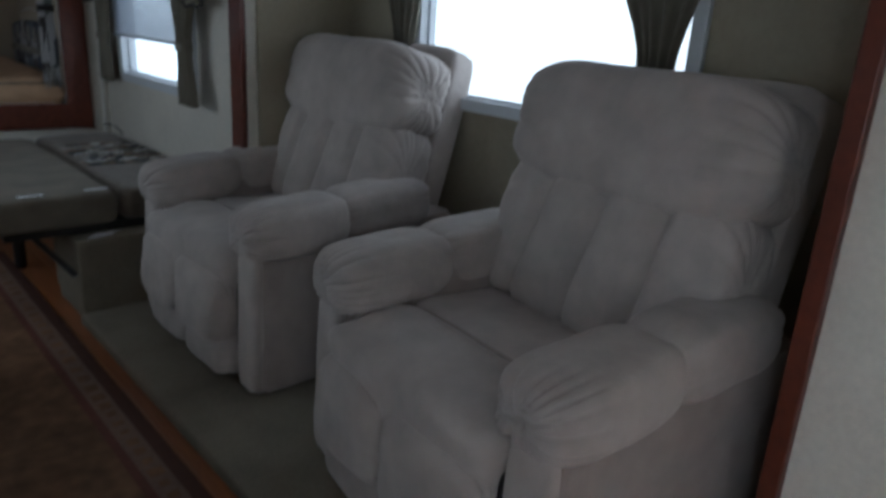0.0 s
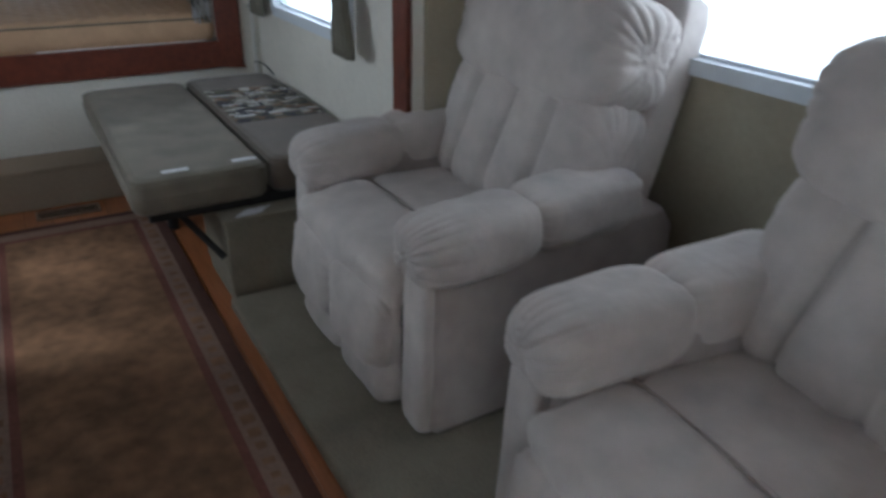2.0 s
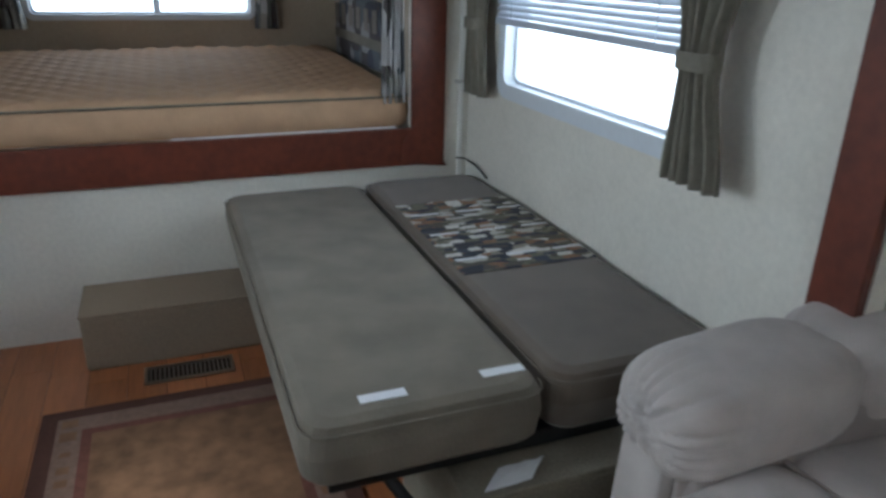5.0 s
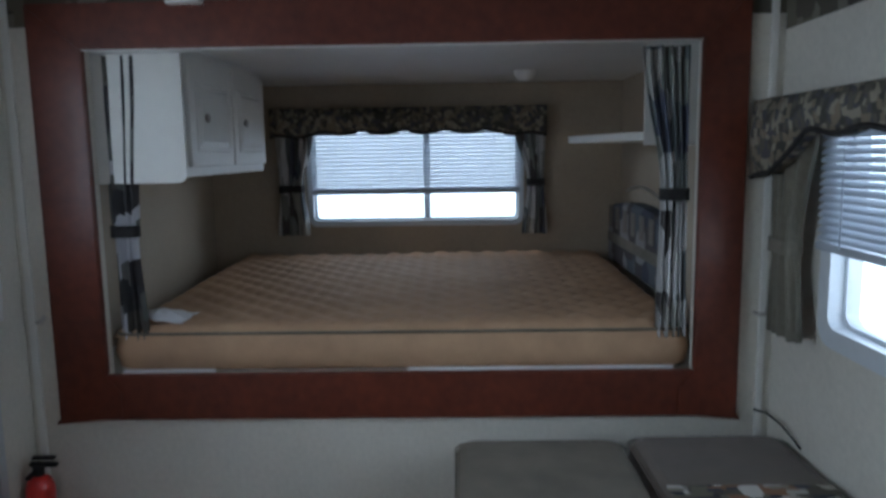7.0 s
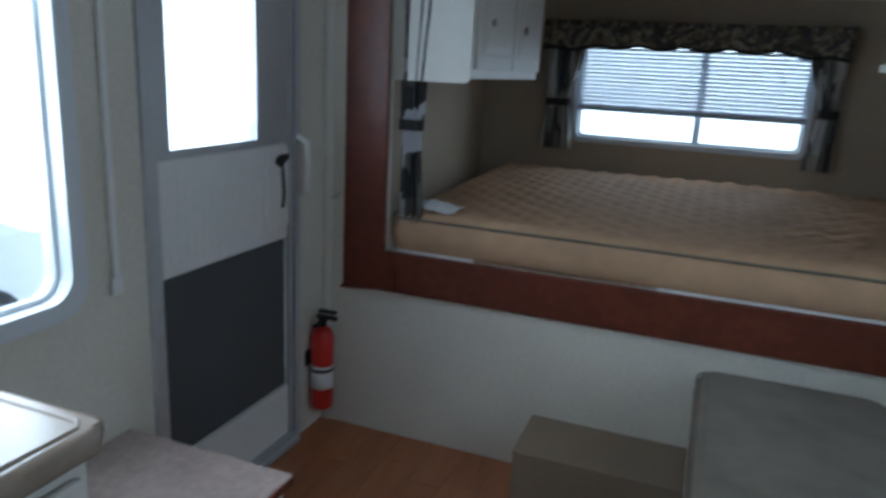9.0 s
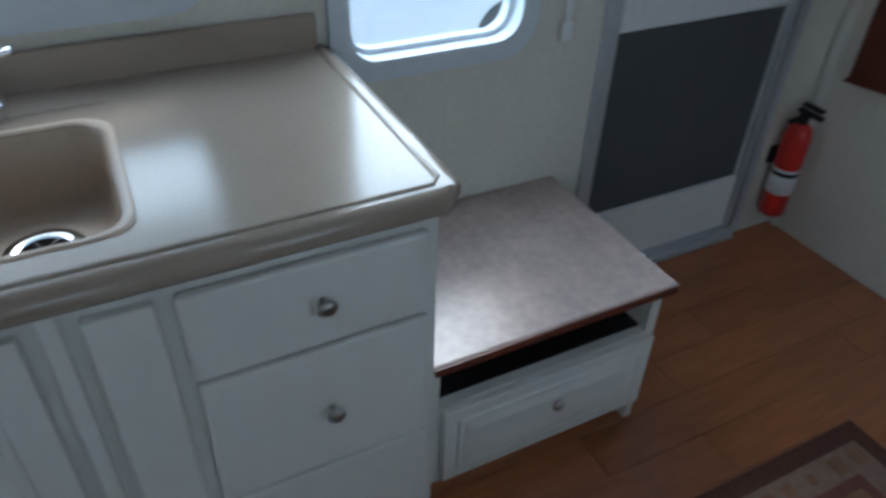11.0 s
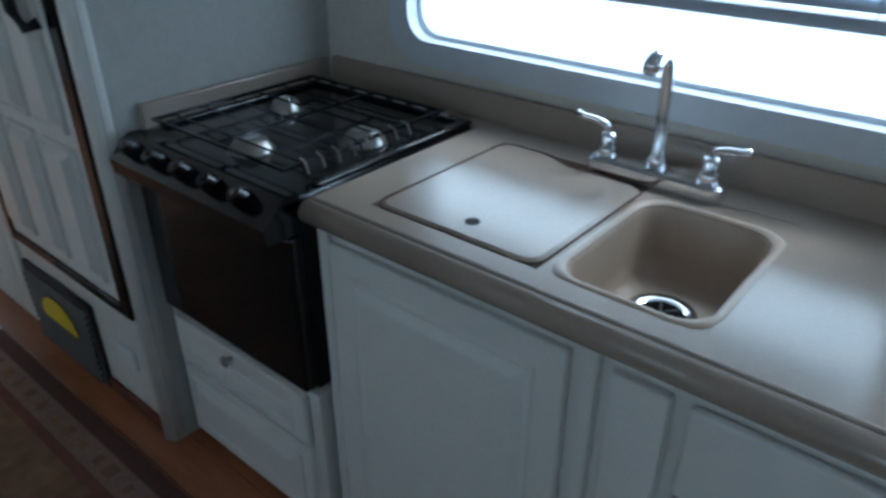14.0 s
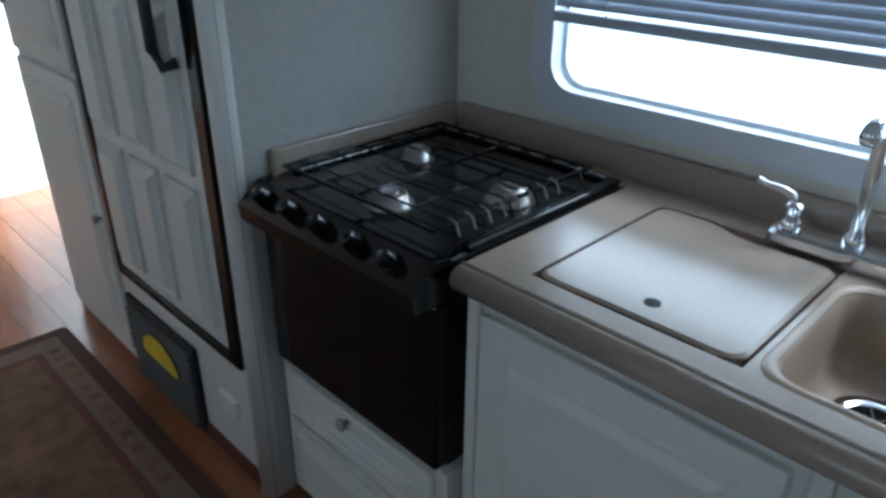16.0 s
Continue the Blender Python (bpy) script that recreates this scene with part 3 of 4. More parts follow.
def recliner(cx, cy, cz, k=1.07):
    ch = thing("recliner", (cx, cy, cz), "warm grey microfibre recliner with stuffed arms and back", "armchair", "recliners on the slide-out")

    def at(u, v, w):
        return (cx + k * u, cy + k * v, cz + k * w)

    def sz(*a):
        return tuple(k * c for c in a)

    def lean(deg):
        return Euler((0, radians(deg), 0)).to_matrix()

    part("base", boxes((*at(0.06, -0.36, 0.02), *at(0.78, 0.36, 0.3)), bevel=0.02), SUEDE_SIDE, ch)
    for s in (-1, 1):
        bm = bmesh.new()
        side = [(0.0, 0.03), (0.02, 0.005), (0.84, 0.02), (0.88, 0.06), (0.87, 0.50), (0.82, 0.565), (0.60, 0.555), (0.05, 0.54), (0.01, 0.50)]
        loft(bm, [[at(u + (0.43 - u) * i, s * v, w + (0.28 - w) * i) for u, w in side] for v, i in ((0.335, 0.03), (0.35, 0.0), (0.47, 0.0), (0.488, 0.012), (0.494, 0.04))], caps=(True, True))
        part("side_panel", bm, SUEDE_SIDE, ch, "mauve brown fabric side panel")
        part("arm_pad", stuffed(at(0.165, s * 0.41, 0.575), sz(0.41, 0.225, 0.185), lean(-4), 0.5, 34, 0.035, 1 + s, 0.10, "front"), SUEDE, ch, smooth=True)
        part("arm_pad", stuffed(at(0.52, s * 0.41, 0.605), sz(0.42, 0.215, 0.175), lean(-3), 0.46, 26, 0.04, 3 + s, 0.05, "x"), SUEDE, ch, smooth=True)
        part("arm_lining", puff(bmesh.new(), at(0.38, s * 0.345, 0.475), sz(0.72, 0.07, 0.2), None, 0.3, 12, 0.03, s), SUEDE_SIDE, ch, smooth=True)
        part("arm_front", puff(bmesh.new(), at(0.012, s * 0.425, 0.28), sz(0.075, 0.125, 0.55), lean(2), 0.35, 14, 0.06, 5 + s), SUEDE, ch, smooth=True)
        # Dark sliver painting the shade between arm front and footrest.
        part("crease_shade", puff(bmesh.new(), at(0.012, s * 0.347, 0.22), sz(0.05, 0.022, 0.36), None, 0.5, 6), DARK, ch)
    part("seat_cushion", puff(bmesh.new(), at(0.42, 0, 0.40), sz(0.50, 0.68, 0.21), lean(4), 0.26, 20, 0.035, 9), SUEDE, ch, smooth=True)
    part("footrest_pad", puff(bmesh.new(), at(0.065, 0, 0.385), sz(0.29, 0.68, 0.26), lean(-6), 0.36, 26, 0.05, 2.2), SUEDE, ch, smooth=True)
    for v in (-0.168, 0.168):
        part("footrest_pad", stuffed(at(-0.03, v, 0.28), sz(0.16, 0.35, 0.27), lean(5), 0.42, 20, 0.05, 4.4 + v, 0.06), SUEDE, ch, smooth=True)
        part("footrest_pad", stuffed(at(0.0, v, 0.105), sz(0.14, 0.345, 0.19), lean(12), 0.4, 18, 0.05, 7.4 + v, 0.06), SUEDE, ch, smooth=True)
    for s in (-1, 1):
        seam = [at(0.17, s * 0.06, 0.506), at(0.10, s * 0.10, 0.512), at(0.01, s * 0.15, 0.487), at(-0.05, s * 0.20, 0.43), at(-0.085, s * 0.25, 0.37)]
        part("seam", tube(bmesh.new(), seam, 0.003, 6), SUEDE_SIDE, ch)
    part("seat_seam", tube(bmesh.new(), [at(0.19, -0.32, 0.497), at(0.195, -0.1, 0.508), at(0.195, 0.1, 0.508), at(0.19, 0.32, 0.497)], 0.006, 6), SUEDE_SIDE, ch)
    part("back_cushion", stuffed(at(0.66, 0, 0.675), sz(0.29, 0.83, 0.49), lean(19), 0.42, 48, 0.03, 6, 0.02, "y", 4, 0.045), SUEDE, ch, smooth=True)
    part("headrest", stuffed(at(0.738, 0, 0.995), sz(0.31, 0.86, 0.36), lean(15), 0.46, 44, 0.03, 11, 0.03), SUEDE, ch, smooth=True)
    part("back_shell", puff(bmesh.new(), at(0.845, 0, 0.76), sz(0.13, 0.80, 0.84), lean(16), 0.16, 12), SUEDE, ch, "paler flat back shell", smooth=True)
    return ch


first = recliner(2.035, -2.41, 0.055)
copy_thing(first, pose(2.0, -3.82, 0.055, 0, 0, -6))

# ---- dinette folded into a bed ----
base = thing("bench_base", (2.1, -1.5, 0.0), "olive carpeted box base under the dinette cushions", "bench base")
part("body", boxes((1.757, -1.775, 0.056, 2.486, -1.35, 0.372), bevel=0.008), CARPET, base)
part("lid", boxes((1.755, -1.777, 0.3722, 2.486, -1.35, 0.386), bevel=0.004), CARPET, base)
part("plinth", boxes((1.765, -1.77, 0.0, 2.48, -1.36, 0.056)), CARPET, base)
fold = thing("dinette_board", (1.97, -0.9, 0.386), "dark board carrying the dinette cushions", "bed board")
part("board", boxes((1.50, -1.66, 0.387, 2.484, -0.05, 0.43), bevel=0.004), BLACKMATT, fold)
part("leg", tube(bmesh.new(), [(1.70, -0.85, 0.0), (1.70, -0.85, 0.39)], 0.03), BLACKMATT, fold)
part("strut", tube(bmesh.new(), [(1.62, -1.6, 0.385), (1.745, -1.745, 0.22)], 0.014), BLACKMATT, fold)
bits = thing("paper_scrap", (1.86, -1.73, 0.387), "crumpled white paper scrap on the bench base", "paper")
bm = bmesh.new()
g = [[bm.verts.new((1.80 + 0.022 * i + 0.02 * j, -1.765 + 0.02 * j, 0.392 + 0.012 * abs(noise.noise((i * 0.7, j * 0.9, 2))))) for j in range(4)] for i in range(6)]
for i in range(5):
    for j in range(3):
        bm.faces.new((g[i][j], g[i + 1][j], g[i + 1][j + 1], g[i][j + 1]))
part("sheet", bm, PAPER, bits)


def slab_cushion(x0, y0, z0, x1, y1, z1, label, mat):
    c = thing("seat_cushion", ((x0 + x1) / 2, (y0 + y1) / 2, z0), label, "cushion")
    bm = bmesh.new()
    loops = []
    for z, i, k in ((z0, 0.012, 0), (z0 + 0.015, 0.0, 0), ((z0 + z1) / 2, -0.006, 0), (z1 - 0.03, 0.0, 0), (z1 - 0.008, 0.012, 0), (z1, 0.035, 0)):
        loops.append([(a, b, z + 0.003 * noise.noise((a * 5, b * 5, 1))) for a, b in rr(x0 + i, x1 - i, y0 + i, y1 - i, 0.06 - i * 0.4, 6)])
    loft(bm, loops, caps=(True, True))
    part("cover", bm, mat, c, smooth=False)
    part("seam_piping", tube(bmesh.new(), [(a, b, z1 - 0.02) for a, b in rr(x0 - 0.002, x1 + 0.002, y0 - 0.002, y1 + 0.002, 0.06, 6)], 0.003, 6), mat, c)
    return c


left_cushion = slab_cushion(1.445, -1.70, 0.432, 1.975, -0.11, 0.575, "grey brown suede dinette cushion beside a patterned one", CUSHION)
for x, y in ((1.575, -1.625), (1.85, -1.615)):
    part("paper_label", boxes((x, y - 0.016, 0.5765, x + 0.10, y + 0.012, 0.5785)), PAPER, left_cushion, "small white paper label")
wall_cushion = slab_cushion(1.993, -1.69, 0.432, 2.478, -0.10, 0.58, "dark brown suede cushion with a patterned middle band", CUSHION_DARK)
part("patterned_band", boxes((2.015, -1.12, 0.5805, 2.46, -0.47, 0.584), bevel=0.002), PRINT, wall_cushion, "navy, cream and rust geometric print band")
for sx in (2.03, 2.2, 2.36):
    for yy in (-0.60, -0.80, -1.02):
        part("woven_stripe", boxes((sx, yy - 0.006, 0.5845, sx + 0.10, yy + 0.006, 0.5855)), PAPER, wall_cushion)
step = thing("carpeted_box", (1.68, -0.13, 0.0), "tan carpeted low box against the bed wall", "box")
part("body", boxes((0.903, -0.292, 0.0, 2.484, -0.003, 0.212), bevel=0.012), BOXMAT, step)
part("top_flap", boxes((0.90, -0.295, 0.2125, 2.484, -0.003, 0.222), bevel=0.004), BOXMAT, step)

vent = thing("floor_vent", (1.25, -0.40, 0.004), "dark grey metal floor register", "vent")
part("frame", boxes((1.095, -0.455, 0.003, 1.405, -0.443, 0.011), (1.095, -0.352, 0.003, 1.405, -0.34, 0.011), (1.095, -0.443, 0.003, 1.108, -0.352, 0.011), (1.392, -0.443, 0.003, 1.405, -0.352, 0.011)), NICKEL, vent)
part("backing", boxes((1.108, -0.443, 0.003, 1.392, -0.352, 0.005)), DARK, vent)
for i in range(18):
    part("slat", boxes((1.114 + i * 0.0155, -0.441, 0.005, 1.120 + i * 0.0155, -0.354, 0.010)), NICKEL, vent)

# ---- rug runner ----
rug = thing("rug_runner", (1.24, -2.6, 0.004), "worn tan rug runner with faded red striped border", "rug")


def frame_strip(x0, x1, y0, y1, w, z0, z1):
    return boxes((x0, y0, z0, x0 + w, y1, z1), (x1 - w, y0, z0, x1, y1, z1), (x0 + w, y0, z0, x1 - w, y0 + w, z1), (x0 + w, y1 - w, z0, x1 - w, y1, z1))


RX0, RX1, RY0, RY1 = 0.79, 1.675, -4.72, -0.55
part("outer_band", frame_strip(RX0, RX1, RY0, RY1, 0.05, 0.003, 0.012), RUG_AND_SHADE, rug, "dark brown outer band")
part("pale_band", frame_strip(RX0 + 0.05, RX1 - 0.05, RY0 + 0.05, RY1 - 0.05, 0.075, 0.003, 0.013), RUG_PALE, rug, "pale pink figured band")
part("red_band", frame_strip(RX0 + 0.125, RX1 - 0.125, RY0 + 0.125, RY1 - 0.125, 0.03, 0.003, 0.0125), RUG_EDGE, rug, "dull red band")
part("field", boxes((RX0 + 0.155, RY0 + 0.155, 0.003, RX1 - 0.155, RY1 - 0.155, 0.012)), RUG, rug)
bm = bmesh.new()
random.seed(4)
y = RY0 + 0.08
while y < RY1 - 0.08:
    for x in (RX0 + 0.087, RX1 - 0.087):
        k = random.uniform(0.014, 0.024)
        box(bm, x - k, y - k, 0.0125, x + k, y + k * random.uniform(0.4, 1.2), 0.0142)
    y += random.uniform(0.06, 0.1)
tagged(part("border_motif", bm, RUG, rug, "small faded red motifs"), kind="stuff")

# ---- bed ----
bed = thing("mattress", (1.24, 0.85, 0.75), "tan quilted mattress without sheets on a platform", "mattress")
bm = bmesh.new()
nx, ny = 130, 100
MX0, MX1, MY0, MY1 = 0.27, 2.24, 0.05, 1.62
rows = []
for j in range(ny + 1):
    row = []
    for i in range(nx + 1):
        fx, fy = i / nx, j / ny
        x, y = MX0 + (MX1 - MX0) * fx, MY0 + (MY1 - MY0) * fy
        e = min(fx * (MX1 - MX0), (1 - fx) * (MX1 - MX0), fy * (MY1 - MY0), (1 - fy) * (MY1 - MY0))
        q = abs(math.sin((x + y) * math.pi / 0.13)) * abs(math.sin((x - y) * math.pi / 0.13))
        z = 0.902 + 0.028 * fy + 0.018 * q ** 0.5 * min(1, e / 0.05) - 0.03 * max(0, 1 - e / 0.04) ** 2 + 0.006 * noise.noise((x * 3, y * 3, 0))
        row.append(bm.verts.new((x, y, z)))
    rows.append(row)
for j in range(ny):
    for i in range(nx):
        bm.faces.new((rows[j][i], rows[j][i + 1], rows[j + 1][i + 1], rows[j + 1][i]))
part("quilted_top", bm, MATTRESS, bed, smooth=True)
bm = bmesh.new()
loops = []
for z, i in ((0.752, 0.02), (0.765, 0.0), (0.82, -0.012), (0.87, -0.004), (0.885, 0.004)):
    loops.append([(a, b + 0.006 * noise.noise((a * 7, z * 20, 3)), z + 0.004 * noise.noise((a * 4, 1, 3))) for a, b in rr(MX0 + i, MX1 - i, MY0 + i, MY1 - i, 0.06, 8)])
loft(bm, loops, caps=(True, False))
part("side_band", bm, MATTRESS, bed, smooth=True)
part("edge_piping", tube(bmesh.new(), [(a, b, 0.886) for a, b in rr(MX0 - 0.002, MX1 + 0.002, MY0 - 0.004, MY1, 0.06, 8)], 0.006, 6), CUSHION, bed)
for xa, xb in ((0.30, 0.62), (1.28, 2.18)):
    part("under_sheet", boxes((xa, 0.03, 0.7495, xb, 0.05, 0.762), bevel=0.002), PAPER, bed, "white cover edge under the mattress")
bag = thing("plastic_bag", (0.40, 0.17, 0.91), "crumpled pale plastic sheet on the mattress corner", "plastic bag")
bm = bmesh.new()
g = [[bm.verts.new((0.30 + 0.022 * i, 0.08 + 0.022 * j, 0.914 + 0.035 * max(0, 1 - ((i - 4) / 5) ** 2 - ((j - 4) / 6) ** 2) * (0.5 + abs(noise.noise((i * 0.6, j * 0.6, 5)))))) for j in range(9)] for i in range(10)]
for i in range(9):
    for j in range(8):
        bm.faces.new((g[i][j], g[i + 1][j], g[i + 1][j + 1], g[i][j + 1]))
part("sheet", bm, PAPER, bag)

pad = thing("headboard", (2.30, 1.15, 0.9), "padded blue plaid headboard against the nook wall", "headboard")
bm = bmesh.new()
loops = []
for x, i in ((2.355, 0.0), (2.30, 0.0), (2.285, 0.02)):
    prof = [(0.58 + i, 0.9), (1.60 - i, 0.9), (1.60 - i, 1.16 - i)]
    for k in range(9):
        a = k / 8
        prof.append((1.52 - 0.86 * a, 1.20 - i + 0.03 * math.sin(a * math.pi)))
    prof.append((0.58 + i, 1.12 - i))
    loops.append([(x, yy, z) for yy, z in prof])
loft(bm, loops, caps=(True, True))
part("pad", bm, PLAIDSEAT, pad)
for k in range(6):
    yy = 0.68 + k * 0.16
    part("stripe_panel", boxes((2.281, yy, 1.08, 2.2835, yy + 0.08, 1.19), bevel=0.001), CUSHION_DARK, pad, "grey plaid stripe")
part("lower_band", boxes((2.280, 0.60, 1.0, 2.284, 1.58, 1.05), bevel=0.001), CUSHION, pad)
wire = thing("curved_wire_loop", (2.25, 0.5, 1.2), "thin curved metal hoop above the headboard", "wire loop")
part("hoop", tube(bmesh.new(), [(2.28 - 0.02 * k / 10, 1.15 - 0.9 * k / 10, 1.22 + 0.10 * math.sin(math.pi * (0.25 + 0.75 * k / 10))) for k in range(11)], 0.006, 6), NICKEL, wire)

shelf = thing("corner_shelf", (2.2, 0.7, 1.53), "white corner shelf with an end panel in the bed nook", "shelf")
bm = bmesh.new()
lo = [bm.verts.new(p) for p in ((2.13, 0.30, 1.52), (2.358, 0.30, 1.52), (2.358, 1.2, 1.52), (1.97, 1.0, 1.52))]
hi = [bm.verts.new(v.co + Vector((0, 0, 0.03))) for v in lo]
bm.faces.new(lo)
bm.faces.new(hi[::-1])
for k in range(4):
    bm.faces.new((lo[k], lo[(k + 1) % 4], hi[(k + 1) % 4], hi[k]))
part("board", bm, WHITE, shelf)
part("end_panel", boxes((2.13, 0.285, 1.50, 2.358, 0.299, 1.858), bevel=0.003), WHITE, shelf)


def raised_panel(bm, axis, d, s, a0, a1, b0, b1, arch=0.0):
    """A field with a bevelled edge on a door, proud by s along the axis."""
    def put(i, k):
        pts = rr(a0 + i, a1 - i, b0 + i, b1 - i, 0.004, 2)
        if arch:
            pts = [(a, b + (arch * math.sin(math.pi * (a - a0) / (a1 - a0)) if b > (b0 + b1) / 2 else 0)) for a, b in pts]
        return [(d + s * k, a, b) if axis == "x" else (a, d + s * k, b) for a, b in pts]

    return loft(bm, [put(-0.004, 0), put(0.0, 0.8), put(0.006, 0.8), put(0.012, 0.3), put(0.032, 1.7)], caps=(False, True))


def knob(parent, x, y, z, mat=NICKEL):
    bm = bmesh.new()
    tube(bm, [(x, y, z), (x + 0.012, y, z), (x + 0.014, y, z), (x + 0.022, y, z), (x + 0.027, y, z)], [0.006, 0.006, 0.013, 0.016, 0.009], 14)
    return part("knob", bm, mat, parent, "round nickel knob", smooth=True)


def cabinet_door(parent, x, y0, y1, z0, z1, kx=None, name="door", arch=0.0):
    dr = part(name, boxes((x, y0, z0, x + 0.018, y1, z1), bevel=0.004), WHITE, parent)
    m = 0.055 if z1 - z0 > 0.3 else 0.035
    if y1 - y0 > 0.15:
        part("raised_panel", raised_panel(bmesh.new(), "x", x + 0.0185, 0.006, y0 + m, y1 - m, z0 + m, z1 - m - arch, arch), WHITE, dr)
    if kx:
        knob(dr, x + 0.018, *kx)
    return dr


wc = thing("wall_cabinet", (0.34, 0.4, 1.41), "white wall cabinet with arched doors over the bed", "cabinet")
part("body", boxes((0.102, 0.07, 1.415, 0.54, 1.08, 1.858), bevel=0.004), WHITE, wc)
part("end_panel", loft(bmesh.new(), [[(a, yy, b) for a, b in rr(0.102, 0.56, 1.40, 1.858, 0.03)] for yy in (0.052, 0.069)], caps=(True, True)), WHITE, wc)
cabinet_door(wc, 0.541, 0.12, 0.58, 1.45, 1.83, (0.24, 1.62), arch=0.03)
cabinet_door(wc, 0.541, 0.60, 1.06, 1.45, 1.83, (0.70, 1.62), arch=0.03)
rl = thing("reading_lamp", (1.8, 1.1, 1.858), "small white round reading lamp under the nook ceiling", "lamp")
part("body", tube(bmesh.new(), [(1.78, 1.1, 1.858), (1.78, 1.1, 1.845), (1.78, 1.1, 1.82), (1.78, 1.1, 1.81)], [0.05, 0.05, 0.035, 0.01], 18), PLASTIC, rl, smooth=True)

# ceiling tracks
for x in (0.62, 1.84):
    tk = thing("ceiling_track", (x, -1.0, 1.97), "white ceiling track with a dark slot and end bracket", "track", "ceiling tracks")
    part("rail", boxes((x - 0.03, -3.0, 1.972, x - 0.008, -0.03, 1.9995), (x + 0.008, -3.0, 1.972, x + 0.03, -0.03, 1.9995)), WHITE, tk)
    part("slot", boxes((x - 0.008, -3.0, 1.985, x + 0.008, -0.03, 1.9995)), DARK, tk)
    part("bracket", boxes((x - 0.055, -0.06, 1.955, x + 0.055, -0.012, 1.975), bevel=0.004), WHITE, tk)

# ---- entry door ----
door = thing("door_entry", (-0.02, -0.54, 0.03), "white entry door with screen panel and bright window", "door", kind="structure")
part("door_frame", ring(bmesh.new(), "x", -0.935, -0.185, 0.0, 1.94, 0.035, 0.04, -0.06, 0.014), ALU, door)
part("slab", walled("x", -0.045, -0.012, -0.895, -0.225, 0.04, 1.9, [(-0.83, -0.43, 1.19, 1.82)]), PLASTIC, door)
part("screen_panel", boxes((-0.0115, -0.872, 0.26, -0.004, -0.265, 0.825), bevel=0.002), SCREEN, door, "dark grey insect screen panel")
part("middle_panel", boxes((-0.0115, -0.88, 0.832, 0.006, -0.255, 1.17), bevel=0.008), PLASTIC, door, "white moulded slide panel")
for k in range(7):
    part("panel_rib", boxes((0.006, -0.85 + k * 0.035, 0.87, 0.0085, -0.84 + k * 0.035, 1.12), bevel=0.001), PLASTIC, door)
part("stile", boxes((-0.0115, -0.898, 0.05, 0.008, -0.882, 1.9), bevel=0.003), ALU, door)
part("stile", boxes((-0.0115, -0.247, 0.05, 0.008, -0.228, 1.9), bevel=0.003), ALU, door)
part("kick_panel", boxes((-0.0115, -0.88, 0.05, 0.002, -0.25, 0.252), bevel=0.004), PLASTIC, door)
part("window_frame", boxes((-0.0118, -0.88, 1.172, 0.004, -0.83, 1.86), (-0.0118, -0.43, 1.172, 0.004, -0.25, 1.86), (-0.0118, -0.83, 1.172, 0.004, -0.43, 1.193), (-0.0118, -0.83, 1.815, 0.004, -0.43, 1.86)), ALU, door, "grey window surround")
pn = part("pane", boxes((-0.03, -0.83, 1.19, -0.027, -0.43, 1.82)), GLASS, door)
pn.visible_shadow = False
hd = part("latch_plate", boxes((0.0065, -0.40, 0.88, 0.018, -0.265, 1.155), bevel=0.006), PLASTIC, door, "white latch plate")
part("latch", tube(bmesh.new(), [(0.018, -0.33, 1.11), (0.03, -0.33, 1.12), (0.034, -0.30, 1.13)], [0.02, 0.018, 0.01], 10), BLACKMATT, hd)
part("latch_bar", tube(bmesh.new(), [(0.02, -0.31, 1.1), (0.025, -0.305, 1.0), (0.02, -0.31, 0.95)], 0.006, 8), BLACKMATT, hd)
part("grab_rail", tube(bmesh.new(), [(0.012, -0.205, 0.98), (0.05, -0.2, 1.0), (0.055, -0.2, 1.1), (0.05, -0.2, 1.17), (0.012, -0.205, 1.19)], 0.01, 10), PLASTIC, door, "white grab rail", smooth=True)
part("threshold", boxes((-0.03, -0.91, 0.0, 0.03, -0.21, 0.022), bevel=0.004), ALU, door)

cord = thing("blind_wand", (0.02, -1.055, 0.845), "white blind wand hanging beside the window", "blind wand")
part("wand", boxes((0.012, -1.064, 0.89, 0.02, -1.046, 1.85), bevel=0.003), PLASTIC, cord)
part("tassel", boxes((0.010, -1.074, 0.845, 0.024, -1.04, 0.892), bevel=0.005), PLASTIC, cord)

ext = thing("fire_extinguisher", (0.06, -0.09, 0.1), "red fire extinguisher with white label beside the door", "fire extinguisher")
part("cylinder", tube(bmesh.new(), [(0.055, -0.09, 0.10), (0.055, -0.09, 0.11), (0.055, -0.09, 0.40), (0.055, -0.09, 0.43), (0.055, -0.09, 0.445)], [0.04, 0.045, 0.045, 0.036, 0.018], 22), RED, ext, smooth=True)
part("label", tube(bmesh.new(), [(0.055, -0.09, 0.19), (0.055, -0.09, 0.285)], 0.0462, 22), PAPER, ext, smooth=True)
part("label_band", tube(bmesh.new(), [(0.055, -0.09, 0.26), (0.055, -0.09, 0.275)], 0.0466, 22), BLACKMATT, ext, smooth=True)
part("valve", tube(bmesh.new(), [(0.055, -0.09, 0.445), (0.055, -0.09, 0.48)], 0.018, 12), BLACKMATT, ext)
part("lever", boxes((0.03, -0.10, 0.475, 0.12, -0.08, 0.49), (0.04, -0.10, 0.50, 0.115, -0.08, 0.512), bevel=0.003), BLACKMATT, ext)
part("nozzle", tube(bmesh.new(), [(0.055, -0.11, 0.465), (0.055, -0.15, 0.46)], 0.009, 10), BLACKMATT, ext)
part("bracket", boxes((0.001, -0.13, 0.28, 0.012, -0.05, 0.34)), BLACKMATT, ext)
